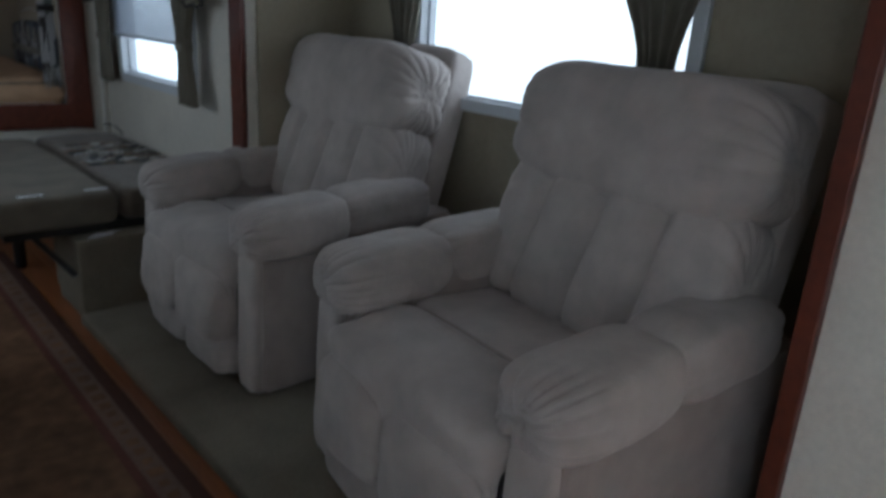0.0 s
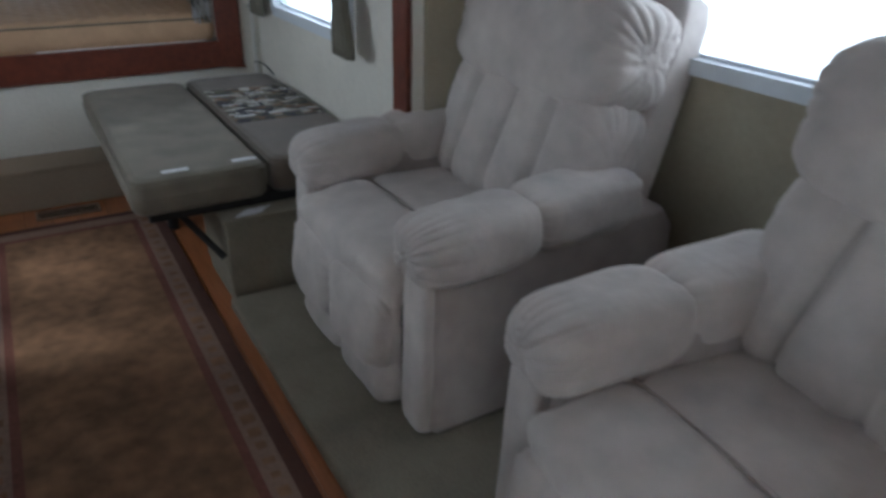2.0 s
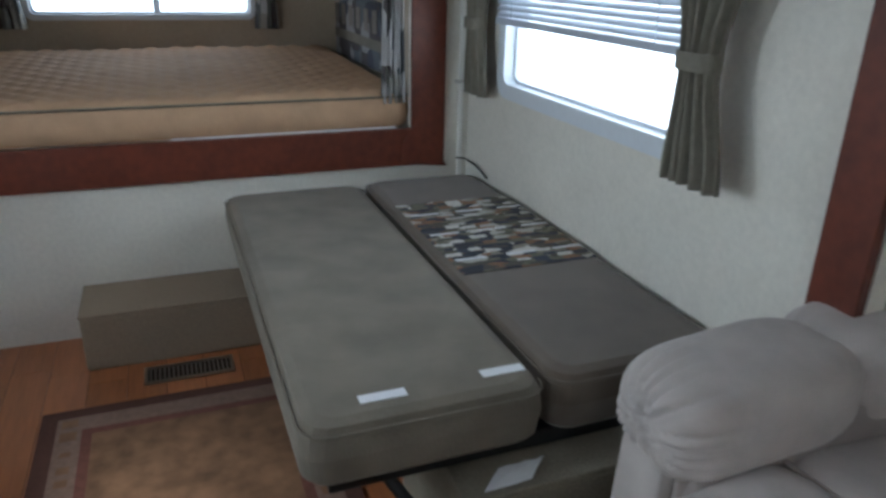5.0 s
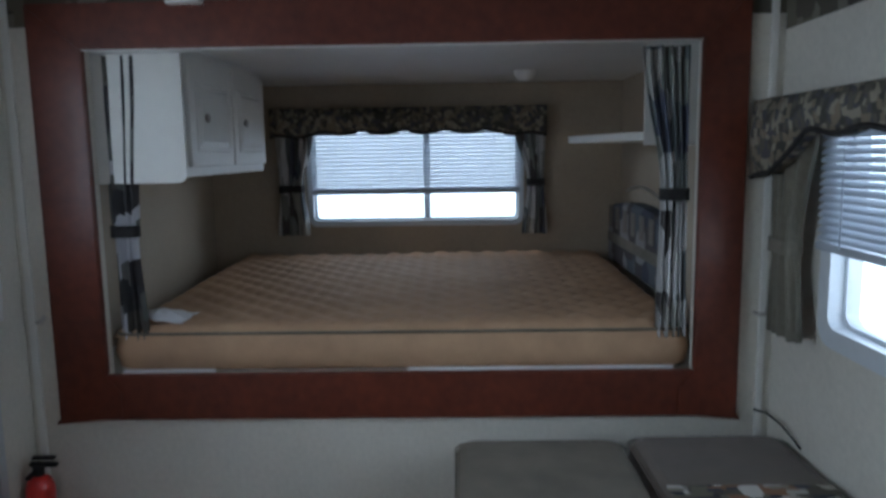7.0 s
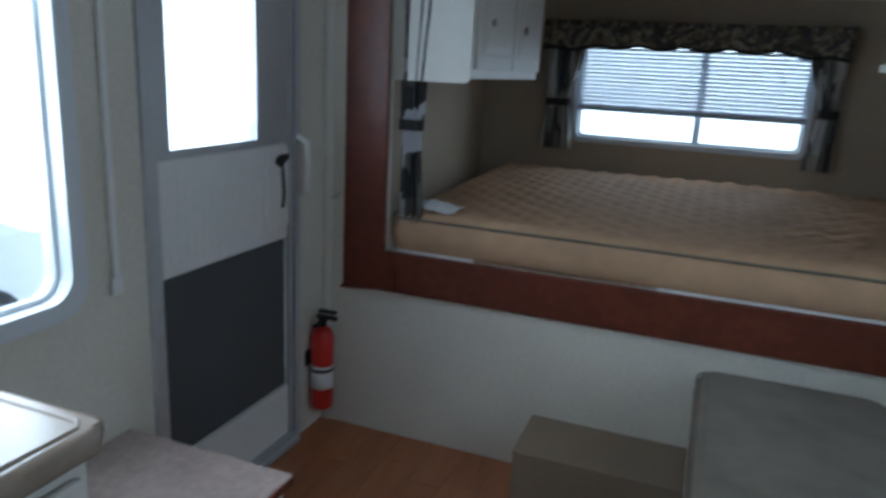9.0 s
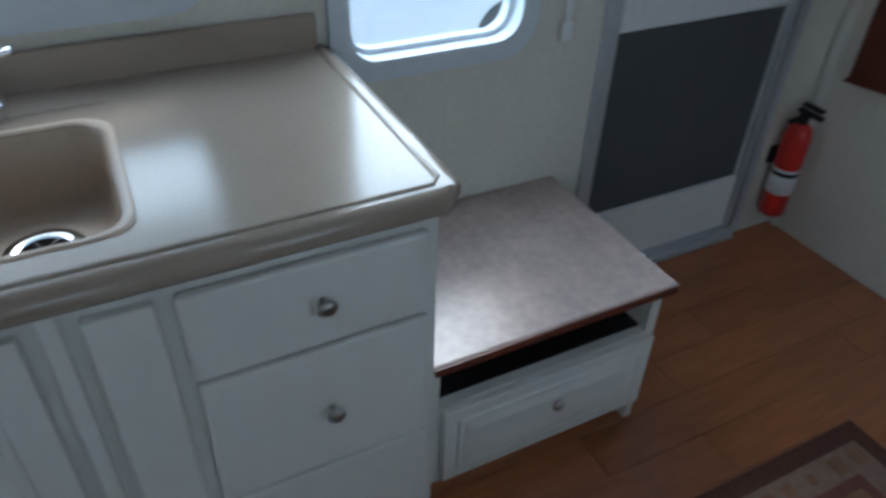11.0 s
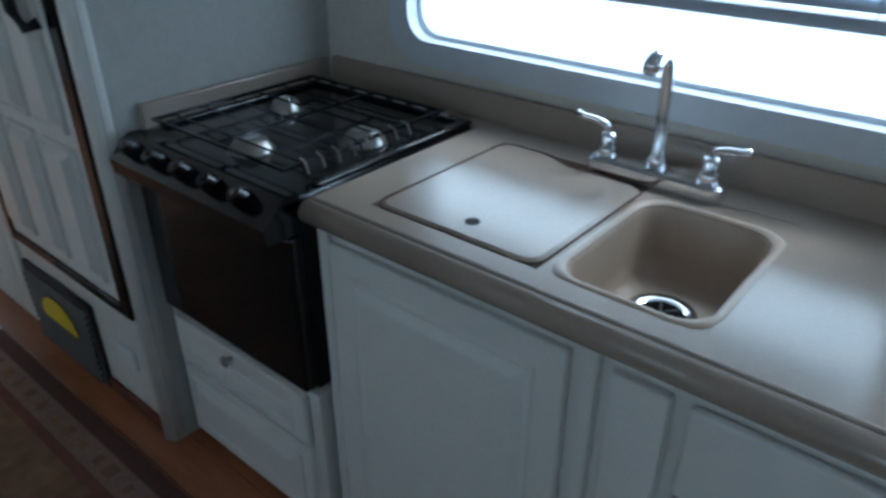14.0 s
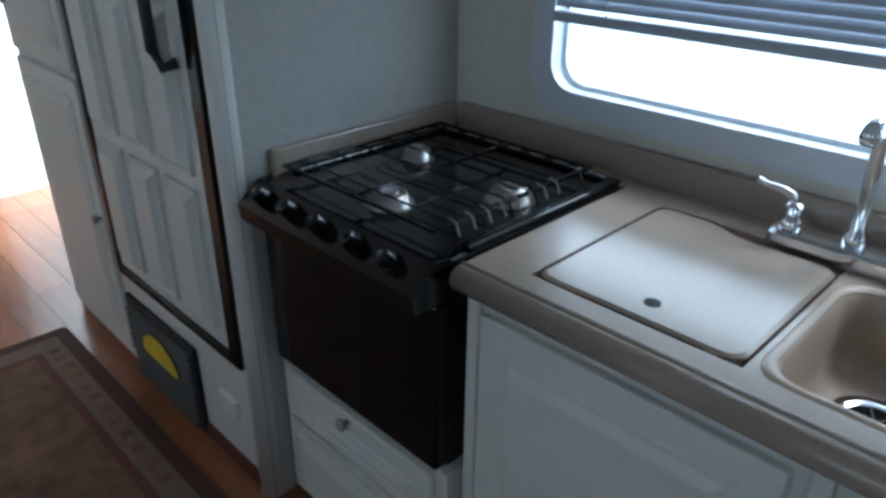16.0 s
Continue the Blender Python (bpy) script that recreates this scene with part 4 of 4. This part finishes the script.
for x in (0.06, 2.43):
    hk = thing("tieback_hook", (x, -0.02, 0.95), "small pale curtain tieback hook on the bed wall", "hook")
    part("hook", tube(bmesh.new(), [(x, -0.001, 0.95), (x, -0.03, 0.95), (x + 0.02, -0.045, 0.955), (x + 0.03, -0.03, 0.97)], 0.007, 8), NICKEL, hk)
cable = thing("loose_cable", (2.44, -0.2, 0.6), "thin dark cable trailing in the wall corner", "cable")
part("wire", tube(bmesh.new(), [(2.44, -0.006, 0.62), (2.455, -0.06, 0.63), (2.47, -0.14, 0.62), (2.475, -0.22, 0.60), (2.478, -0.25, 0.588)], 0.004, 6), BLACKMATT, cable)
# ---- kitchen run ----
CT, FX = 0.92, 0.592
cab = thing("sink_cabinet", (0.3, -2.2, 0.0), "white sink base cabinet with panel door and drawers", "cabinet")
part("body", boxes((0.02, -2.83, 0.09, FX, -1.69, 0.60)), WHITE, cab)
part("back_rail", boxes((0.02, -2.83, 0.6002, 0.10, -1.69, 0.88)), WHITE, cab)
part("front_rail", boxes((0.567, -2.83, 0.6002, FX, -1.69, 0.88)), WHITE, cab)
for y0, y1 in ((-2.83, -2.81), (-1.71, -1.69)):
    part("end_rail", boxes((0.10, y0, 0.6002, 0.567, y1, 0.88)), WHITE, cab)
part("kick", boxes((0.05, -2.82, 0.0, 0.54, -1.70, 0.09)), WHITE, cab)
cabinet_door(cab, FX + 0.001, -2.79, -2.27, 0.13, 0.85, (-2.305, 0.465))
cabinet_door(cab, FX + 0.001, -2.20, -2.11, 0.13, 0.85)
for y in (-2.812, -2.235):
    part("pilaster", boxes((FX + 0.001, y - 0.014, 0.10, FX + 0.014, y + 0.014, 0.875), bevel=0.005), WHITE, cab)
for z0, z1, kz in ((0.688, 0.85, 0.777), (0.40, 0.68, 0.542), (0.12, 0.392, 0.27)):
    dr = part("drawer_front", boxes((FX + 0.001, -2.085, z0, FX + 0.019, -1.71, z1), bevel=0.007), WHITE, cab)
    knob(dr, FX + 0.019, -1.887, kz)

top = thing("countertop", (0.3, -2.2, 0.88), "beige solid-surface countertop with raised rim and backsplash", "countertop")
HX0, HX1, HY0, HY1 = 0.115, 0.540, -2.742, -2.102
for sec in ((0.0, -2.85, HX0, -1.67), (HX1, -2.85, 0.604, -1.67), (HX0, -2.85, HX1, HY0), (HX0, HY1, HX1, -1.67)):
    part("worktop_section", boxes((sec[0], sec[1], 0.882, sec[2], sec[3], CT)), COUNTER, top)
part("front_edge", tube(bmesh.new(), [(0.603, -2.85, 0.897), (0.603, -1.69, 0.897), (0.587, -1.672, 0.897), (0.02, -1.672, 0.897)], 0.0235, 12), COUNTER, top, smooth=True)
part("raised_rim", tube(bmesh.new(), [(0.592, -2.85, CT - 0.002), (0.592, -1.70, CT - 0.002), (0.575, -1.685, CT - 0.002), (0.02, -1.685, CT - 0.002)], 0.006, 10), COUNTER, top, smooth=True)
part("backsplash", boxes((0.0015, -3.418, CT - 0.03, 0.02, -1.68, 0.99), bevel=0.006), COUNTER, top)
part("stove_back_strip", boxes((0.0, -3.44, 0.882, 0.075, -2.85, CT)), COUNTER, top)
part("side_splash", boxes((0.02, -3.44, CT, 0.60, -3.422, 0.985), bevel=0.006), COUNTER, top)
part("sink_deck", loft(bmesh.new(), [[(x, y, CT - 0.002) for x, y in rr(HX0 - 0.002, HX1 + 0.002, -2.378, HY1 + 0.002, 0.004, 7)], [(x, y, CT - 0.002) for x, y in rr(0.185, 0.527, -2.352, -2.114, 0.055, 7)], [(x, y, CT - 0.04) for x, y in rr(0.185, 0.527, -2.352, -2.114, 0.055, 7)]]), COUNTER, top)
part("lid_support", boxes((HX0, HY0, 0.88, HX1, -2.372, 0.898)), SINK, top)

sink = thing("sink", (0.36, -2.215, 0.79), "beige moulded sink bowl with chrome drain", "sink")
bm = bmesh.new()
loops = []
for i, z in ((-0.012, CT - 0.001), (-0.007, CT + 0.003), (0.002, CT + 0.002), (0.009, CT - 0.012), (0.015, CT - 0.09), (0.024, CT - 0.12), (0.045, CT - 0.131)):
    loops.append([(a, b, z) for a, b in rr(0.180 + i, 0.532 - i, -2.357 + i, -2.109 - i, 0.055, 7)])
loft(bm, loops, caps=(False, True))
part("bowl", bm, SINK, sink, smooth=True)
DX, DY, DZ = 0.345, -2.24, 0.7895
dr = part("drain", loft(bmesh.new(), [[(DX + r * math.cos(a), DY + r * math.sin(a), DZ + z) for a in (2 * math.pi * k / 28 for k in range(28))] for r, z in ((0.064, 0.001), (0.061, 0.007), (0.048, 0.006), (0.040, 0.002))]), CHROME, sink, "chrome drain ring", smooth=True)
part("strainer", tube(bmesh.new(), [(DX, DY, DZ + 0.0005), (DX, DY, DZ + 0.003)], 0.043, 24), BLACK, dr)
for k in range(3):
    a = 0.4 + math.pi * k / 3
    part("strainer_bar", tube(bmesh.new(), [(DX - 0.036 * math.cos(a), DY - 0.036 * math.sin(a), DZ + 0.005), (DX + 0.036 * math.cos(a), DY + 0.036 * math.sin(a), DZ + 0.005)], 0.0025, 6), BLACKMATT, dr)

lid = thing("sink_cover", (0.32, -2.55, 0.9), "beige inset sink cover with a finger hole", "sink cover")
def wavy(x, y):
    """The cover's back edge swings forward round the faucet."""
    f = min(1.0, max(0.0, (y + 2.64) / 0.10))
    return (x + 0.034 * f * f * (3 - 2 * f) * max(0.0, 1 - (x - 0.115) / 0.2), y)


def cover_outline(x0, x1, y0, y1, r):
    loop = rr(x0, x1, y0, y1, r, 6)
    more = []
    for p, q in zip(loop, loop[1:] + loop[:1]):
        n = 14 if abs(p[1] - q[1]) > 0.1 else 1
        more += [(p[0] + (q[0] - p[0]) * k / n, p[1] + (q[1] - p[1]) * k / n) for k in range(n)]
    return [wavy(*p) for p in more]


bm = bmesh.new()
out = cover_outline(0.118, 0.535, -2.738, -2.383, 0.03)
inn = cover_outline(0.125, 0.528, -2.731, -2.390, 0.026)
loft(bm, [[(a, b, 0.899) for a, b in out], [(a, b, CT - 0.001) for a, b in out], [(a, b, CT + 0.004) for a, b in inn]], caps=(True, True))
part("panel", bm, COUNTER, lid)
# Thin dark tube draws the shadow line of the cover's joint.
part("edge_shade_line", tube(bmesh.new(), [(a, b, CT + 0.0005) for a, b in cover_outline(0.115, 0.538, -2.741, -2.380, 0.033)], 0.0014, 6), RUG_AND_SHADE, lid, "thin painted shadow line in the joint round the cover")
# Flat dark disc stands for the shade inside the finger hole.
part("finger_hole", tube(bmesh.new(), [(0.481, -2.549, CT + 0.0042), (0.481, -2.549, CT + 0.005)], 0.0135, 18), DARK, lid)

FY = -2.387
fau = thing("faucet", (0.105, FY, CT), "chrome two-handle kitchen faucet with tall spout", "faucet")
part("base_plate", loft(bmesh.new(), [[(a, b, z) for a, b in rr(0.070 + i, 0.135 - i, FY - 0.140 + i, FY + 0.140 - i, 0.022)] for z, i in ((CT, 0.0), (CT + 0.024, 0.0), (CT + 0.03, 0.006))], caps=(True, True)), CHROME, fau)
part("spout", tube(bmesh.new(), [(0.10, FY, CT + 0.03), (0.10, FY, CT + 0.05), (0.10, FY, CT + 0.06), (0.108, FY, CT + 0.17), (0.114, FY, CT + 0.235), (0.125, FY, CT + 0.25), (0.148, FY, CT + 0.26), (0.172, FY, CT + 0.258), (0.188, FY, CT + 0.248), (0.198, FY, CT + 0.236)], [0.02, 0.02, 0.013, 0.012, 0.012, 0.012, 0.012, 0.017, 0.018, 0.012], 16, (0, 1, 0)), CHROME, fau, smooth=True)
for s_ in (-1, 1):
    y = FY + s_ * 0.106
    h = part("handle_base", tube(bmesh.new(), [(0.105, y, CT + 0.025), (0.105, y, CT + 0.05), (0.105, y, CT + 0.055), (0.105, y, CT + 0.072), (0.105, y, CT + 0.08)], [0.021, 0.020, 0.014, 0.018, 0.012], 16), CHROME, fau, smooth=True)
    part("lever", tube(bmesh.new(), [(0.105, y, CT + 0.078), (0.107, y + s_ * 0.008, CT + 0.094), (0.11, y + s_ * 0.03, CT + 0.101), (0.113, y + s_ * 0.052, CT + 0.103), (0.116, y + s_ * 0.07, CT + 0.108)], [0.009, 0.008, 0.007, 0.006, 0.008], 10), CHROME, h, smooth=True)

# stove
SY0, SY1 = -3.42, -2.862
st = thing("stove", (0.37, -3.14, 0.0), "black gas range with three burners and oven", "stove")
part("cooktop", boxes((0.078, SY0, 0.895, 0.655, SY1, 0.925), bevel=0.008), BLACK, st)
part("raised_edge", boxes((0.078, SY1 - 0.028, 0.925, 0.56, SY1, 0.936), (0.078, SY0, 0.925, 0.56, SY0 + 0.022, 0.936), (0.078, SY0 + 0.022, 0.925, 0.10, SY1 - 0.028, 0.936), bevel=0.005), BLACK, st)
part("control_panel", loft(bmesh.new(), [[(0.645, y, 0.932), (0.70, y, 0.885), (0.695, y, 0.850), (0.61, y, 0.850), (0.61, y, 0.93)] for y in (SY0, SY1)], caps=(True, True)), BLACK, st)
part("oven_body", boxes((0.08, SY0 + 0.01, 0.45, 0.60, SY1 - 0.01, 0.894)), BLACKMATT, st)
od = part("oven_door", boxes((0.60, SY0, 0.465, 0.645, SY1, 0.845), bevel=0.008), BLACK, st, "black glass oven door")
for k in range(5):
    y = SY0 + 0.07 + k * 0.10
    kb = part("knob", tube(bmesh.new(), [(0.668, y, 0.91), (0.680, y, 0.922), (0.694, y, 0.937)], [0.021, 0.02, 0.016], 16), BLACK, st)
    part("pointer", boxes((0.681, y - 0.003, 0.928, 0.698, y + 0.003, 0.942)), NICKEL if k in (0, 4) else BLACKMATT, kb)
for bx, by, r in ((0.293, -3.288, 0.036), (0.52, -3.125, 0.044), (0.328, -2.972, 0.046)):
    bn = part("burner", tube(bmesh.new(), [(bx, by, 0.925), (bx, by, 0.93), (bx, by, 0.943), (bx, by, 0.95), (bx, by, 0.952)], [r * 1.15, r * 1.1, r * 0.9, r * 0.8, r * 0.4], 20), NICKEL, st, "pale metal burner cap", smooth=True)
    part("burner_cap", tube(bmesh.new(), [(bx, by, 0.952), (bx, by, 0.957)], r * 0.5, 16), CHROME, bn)
gr = part("grate", boxes((0.12, -3.385, 0.955, 0.60, -3.378, 0.962), (0.12, -2.922, 0.955, 0.60, -2.915, 0.962), (0.12, -3.378, 0.955, 0.127, -2.922, 0.962), (0.593, -3.378, 0.955, 0.60, -2.922, 0.962), (0.12, -3.15, 0.955, 0.60, -3.143, 0.962)), BLACK, st, "black wire grate")
for k in range(6):
    x = 0.165 + k * 0.078
    part("grate_bar", tube(bmesh.new(), [(x, -2.90, 0.93), (x, -2.912, 0.955), (x, -2.93, 0.963), (x, -3.36, 0.963), (x, -3.38, 0.955)], 0.0028, 6), BLACK, gr)
for k in range(8):
    x = 0.255 + k * 0.042
    part("edge_tine", tube(bmesh.new(), [(x - 0.004, -2.93, 0.965), (x + 0.004, -2.905, 0.964), (x + 0.008, -2.892, 0.945)], 0.0022, 6), NICKEL, gr, "worn shiny wire end")
for k in range(7):
    y = -3.39 + k * 0.07
    part("vent_slot", boxes((0.083, y, 0.9362, 0.094, y + 0.04, 0.9368)), NICKEL, st)
F2 = 0.622
od2 = thing("base_cabinet", (0.3, -3.14, 0.0), "white cabinet with drawer and panel under the oven", "cabinet")
part("body", boxes((0.02, SY0 - 0.015, 0.02, F2, SY1 + 0.01, 0.448)), WHITE, od2)
d = part("drawer_front", boxes((F2 + 0.001, SY0 + 0.02, 0.30, F2 + 0.02, SY1 - 0.02, 0.44), bevel=0.005), WHITE, od2)
knob(d, F2 + 0.02, -3.15, 0.42)
part("raised_panel", raised_panel(bmesh.new(), "x", F2 + 0.0205, 0.005, SY0 + 0.07, SY1 - 0.07, 0.325, 0.385), WHITE, d)
cabinet_door(od2, F2 + 0.001, SY0 + 0.02, SY1 - 0.02, 0.05, 0.285, name="lower_panel")

# refrigerator column
col = thing("refrigerator_enclosure", (0.33, -4.0, 0.0), "white enclosure panels around the built-in refrigerator", "enclosure")
# Panel turned from the light: its shade is in the darker colour.
part("side_panel", boxes((0.0, -3.49, 0.0, 0.685, -3.442, H - 0.002), bevel=0.0), WALL_SHADED, col, "cream textured side panel, colour darkened for its shade")
part("corner_post", tube(bmesh.new(), [(0.672, -3.474, 0.0), (0.672, -3.474, H - 0.002)], 0.034, 18), WHITE, col, smooth=True)
part("lower_panel", boxes((0.02, -4.29, 0.0, 0.685, -3.492, 0.385)), WHITE, col)
part("upper_panel", boxes((0.02, -4.29, 1.72, 0.685, -3.492, H - 0.002)), WHITE, col)
part("back_fill", boxes((0.0, -4.29, 0.385, 0.02, -3.492, 1.72)), WHITE, col)
part("base_rail", boxes((0.685, -4.26, 0.0, 0.697, -3.50, 0.05), bevel=0.003), CHERRY, col)
fr = thing("refrigerator", (0.35, -4.0, 0.39), "built-in refrigerator with white panelled doors and black trim", "refrigerator")
part("case", boxes((0.03, -4.26, 0.39, 0.67, -3.52, 1.715)), BLACKMATT, fr)
part("trim_frame", boxes((0.67, -4.265, 0.392, 0.702, -4.235, 1.71), (0.67, -3.565, 0.392, 0.702, -3.515, 1.71), (0.67, -4.235, 0.392, 0.702, -3.565, 0.425), (0.67, -4.235, 1.335, 0.702, -3.565, 1.365), (0.67, -4.235, 1.68, 0.702, -3.565, 1.71), bevel=0.004), BLACK, fr, "black trim frame")
for z0, z1 in ((0.43, 1.33), (1.37, 1.675)):
    d = part("door", boxes((0.671, -4.23, z0, 0.698, -3.572, z1), bevel=0.004), WHITE, fr)
    rows = ((z0 + 0.05, (z0 + z1) / 2 - 0.02), ((z0 + z1) / 2 + 0.02, z1 - 0.05)) if z1 - z0 > 0.5 else ((z0 + 0.04, z1 - 0.04),)
    for a, b in rows:
        for k in range(3):
            y0 = -4.205 + k * 0.21
            part("raised_panel", raised_panel(bmesh.new(), "x", 0.6985, 0.015, y0 + 0.02, y0 + 0.18, a, b), WHITE, d)
part("handle", tube(bmesh.new(), [(0.702, -3.60, 1.16), (0.73, -3.615, 1.15), (0.745, -3.62, 1.19), (0.745, -3.62, 1.30), (0.73, -3.615, 1.345), (0.702, -3.60, 1.34)], 0.013, 10), BLACKMATT, fr, "black door handle", smooth=True)
pan = thing("pantry_cabinet", (0.33, -4.58, 0.0), "tall white pantry cabinet with panelled doors", "cabinet")
part("body", boxes((0.0, -4.87, 0.0, 0.675, -4.295, H - 0.002)), WHITE, pan)
cabinet_door(pan, 0.676, -4.84, -4.32, 0.06, 0.99, (-4.35, 0.55))
cabinet_door(pan, 0.676, -4.84, -4.32, 1.02, 1.45, (-4.76, 1.18))
cabinet_door(pan, 0.676, -4.84, -4.32, 1.48, 1.93)
fu = thing("furnace_grille", (0.69, -4.03, 0.0), "black louvred furnace grille with yellow sticker", "vent")
part("panel", boxes((0.686, -4.26, 0.01, 0.702, -3.80, 0.315), bevel=0.005), BLACKMATT, fu)
for k in range(11):
    part("louvre", loft(bmesh.new(), [[(0.702, y, 0.03 + k * 0.024), (0.714, y, 0.026 + k * 0.024), (0.702, y, 0.044 + k * 0.024)] for y in (-4.24, -3.82)], caps=(True, True)), BLACKMATT, fu)
bm = bmesh.new()
arc = [(0.716, -4.02 + 0.12 * math.cos(a), 0.17 + 0.085 * math.sin(a)) for a in (math.pi * k / 12 for k in range(13))]
vs = [bm.verts.new(p) for p in arc] + [bm.verts.new((0.716, -4.02 + 0.105 * c, 0.16)) for c in (-1, 1)]
bm.faces.new(vs)
part("sticker", bm, YELLOW, fu, "yellow half-round warning sticker")
wp = thing("outlet_cover", (0.69, -3.63, 0.18), "small white outlet cover low on the panel", "outlet")
part("cover", boxes((0.6852, -3.68, 0.18, 0.699, -3.58, 0.25), bevel=0.008), PLASTIC, wp)

# low cabinet with slot
low = thing("low_cabinet", (0.28, -1.3, 0.0), "low white cabinet with open slot and drawer", "cabinet")
part("body", boxes((0.003, -1.655, 0.08, 0.515, -1.635, 0.425), (0.003, -1.085, 0.0, 0.515, -1.06, 0.425), (0.003, -1.635, 0.08, 0.02, -1.085, 0.425), (0.02, -1.635, 0.08, 0.515, -1.085, 0.31), bevel=0.0), WHITE, low)
# Black sheet on the slot floor paints the shade inside the opening.
part("slot_shade", boxes((0.02, -1.634, 0.3105, 0.49, -1.086, 0.315)), BLACKMATT, low)
part("kick", boxes((0.02, -1.65, 0.0, 0.48, -1.086, 0.08)), WHITE, low)
part("top", boxes((0.002, -1.66, 0.427, 0.530, -1.03, 0.45), bevel=0.008), LOWTOP, low, "speckled mauve laminate top")
part("edge_band", boxes((0.5305, -1.655, 0.429, 0.534, -1.04, 0.448)), CHERRY, low, "brown edge band")
d = cabinet_door(low, 0.516, -1.63, -1.07, 0.075, 0.305, (-1.345, 0.215), name="drawer_front")

# ---- hall behind the pantry ----
hall = thing("hall_cabinet", (0.3, -7.0, 0.0), "white cabinet beyond the bright side doorway", "cabinet")
part("body", boxes((0.0, -7.9, 0.0, 0.58, -6.3, 1.9)), WHITE, hall)
cabinet_door(hall, 0.581, -6.95, -6.34, 0.08, 0.95, (-6.9, 0.6))
cabinet_door(hall, 0.581, -6.95, -6.34, 0.98, 1.85, (-6.9, 1.2))
cabinet_door(hall, 0.581, -7.6, -6.99, 0.08, 0.95, (-7.04, 0.6))
dw = thing("door_side", (0.0, -5.7, 0.0), "open bright side doorway", "doorway", kind="structure")
part("door_frame", ring(bmesh.new(), "x", -6.28, -5.52, -0.03, 1.93, 0.04, 0.03, -0.06, 0.012), ALU, dw)

# ---- outside ----
structure("ground", boxes((-60, -60, -0.95, 60, 60, -0.9)), GRAVEL, "pale gravel ground outside in flat light", "ground")
# Emissive panels added so that the view through the windows burns out.
structure("backdrop_side", boxes((-6.6, -25, -0.9, -6.5, 25, 6)), DAY, "glowing backdrop panel standing in for the pale overcast distance", "backdrop")
structure("backdrop_far_side", boxes((7.0, -25, -0.9, 7.1, 25, 6)), DAY, "glowing backdrop panel standing in for the pale overcast distance", "backdrop")
structure("backdrop_front", boxes((-6.5, 9.0, -0.9, 7.0, 9.1, 6)), DAY, "glowing backdrop panel standing in for the pale overcast distance", "backdrop")
car = thing("car", (-4.2, -0.4, -0.9), "white car parked outside the entry window", "car")
prof = [(-2.1, 0.28), (-2.12, 0.62), (-1.95, 0.82), (-1.05, 0.95), (-0.55, 1.42), (0.95, 1.45), (1.75, 1.0), (2.1, 0.9), (2.15, 0.5), (2.05, 0.28)]
bm = bmesh.new()
loft(bm, [[(-4.2 + w * (0.82 if z > 1.2 else 1.0), -0.4 + a, -0.9 + z) for a, z in prof] for w in (-0.85, -0.8, 0.8, 0.85)], caps=(True, True))
part("body", bm, CARPAINT, car)
for y0, y1 in ((-0.45, 0.2), (0.28, 0.95)):
    part("side_window", boxes((-3.44, -0.4 + y0, 0.08, -3.39, -0.4 + y1, 0.46), bevel=0.02), BLACK, car)
for y in (-1.35, 1.35):
    w = part("wheel", tube(bmesh.new(), [(-3.5, -0.4 + y, -0.58), (-3.33, -0.4 + y, -0.58)], 0.32, 24), TYRE, car)
    part("rim", tube(bmesh.new(), [(-3.335, -0.4 + y, -0.58), (-3.322, -0.4 + y, -0.58)], 0.2, 20), ALU, w)

# ---- floor planks ----
random.seed(11)
plank_meshes = []
for length in (1.25, 0.95, 0.7):
    bm = boxes((0.0012, 0.0012, -0.0038, 0.1288, length - 0.0012, 0.0))
    me = bpy.data.meshes.new("plank")
    bm.to_mesh(me)
    bm.free()
    me.materials.append(PLANK)
    plank_meshes.append((length, me))
floor_ob = bpy.data.objects["floor"]
for i in range(19):
    x = 0.0 + i * 0.13
    y = -7.98
    while y < -0.01:
        length, me = random.choice(plank_meshes)
        if y + length > -0.002:
            fit = [p for p in plank_meshes if y + p[0] <= -0.002]
            if not fit:
                bm = boxes((0.0012, 0.0012, -0.0038, 0.1288, -0.002 - y, 0.0))
                me = bpy.data.meshes.new("plank")
                bm.to_mesh(me)
                bm.free()
                me.materials.append(PLANK)
                length = 9
            else:
                length, me = fit[0]
        p = new("plank", me)
        p.location = (x, y, 0)
        p.parent = floor_ob
        y += length
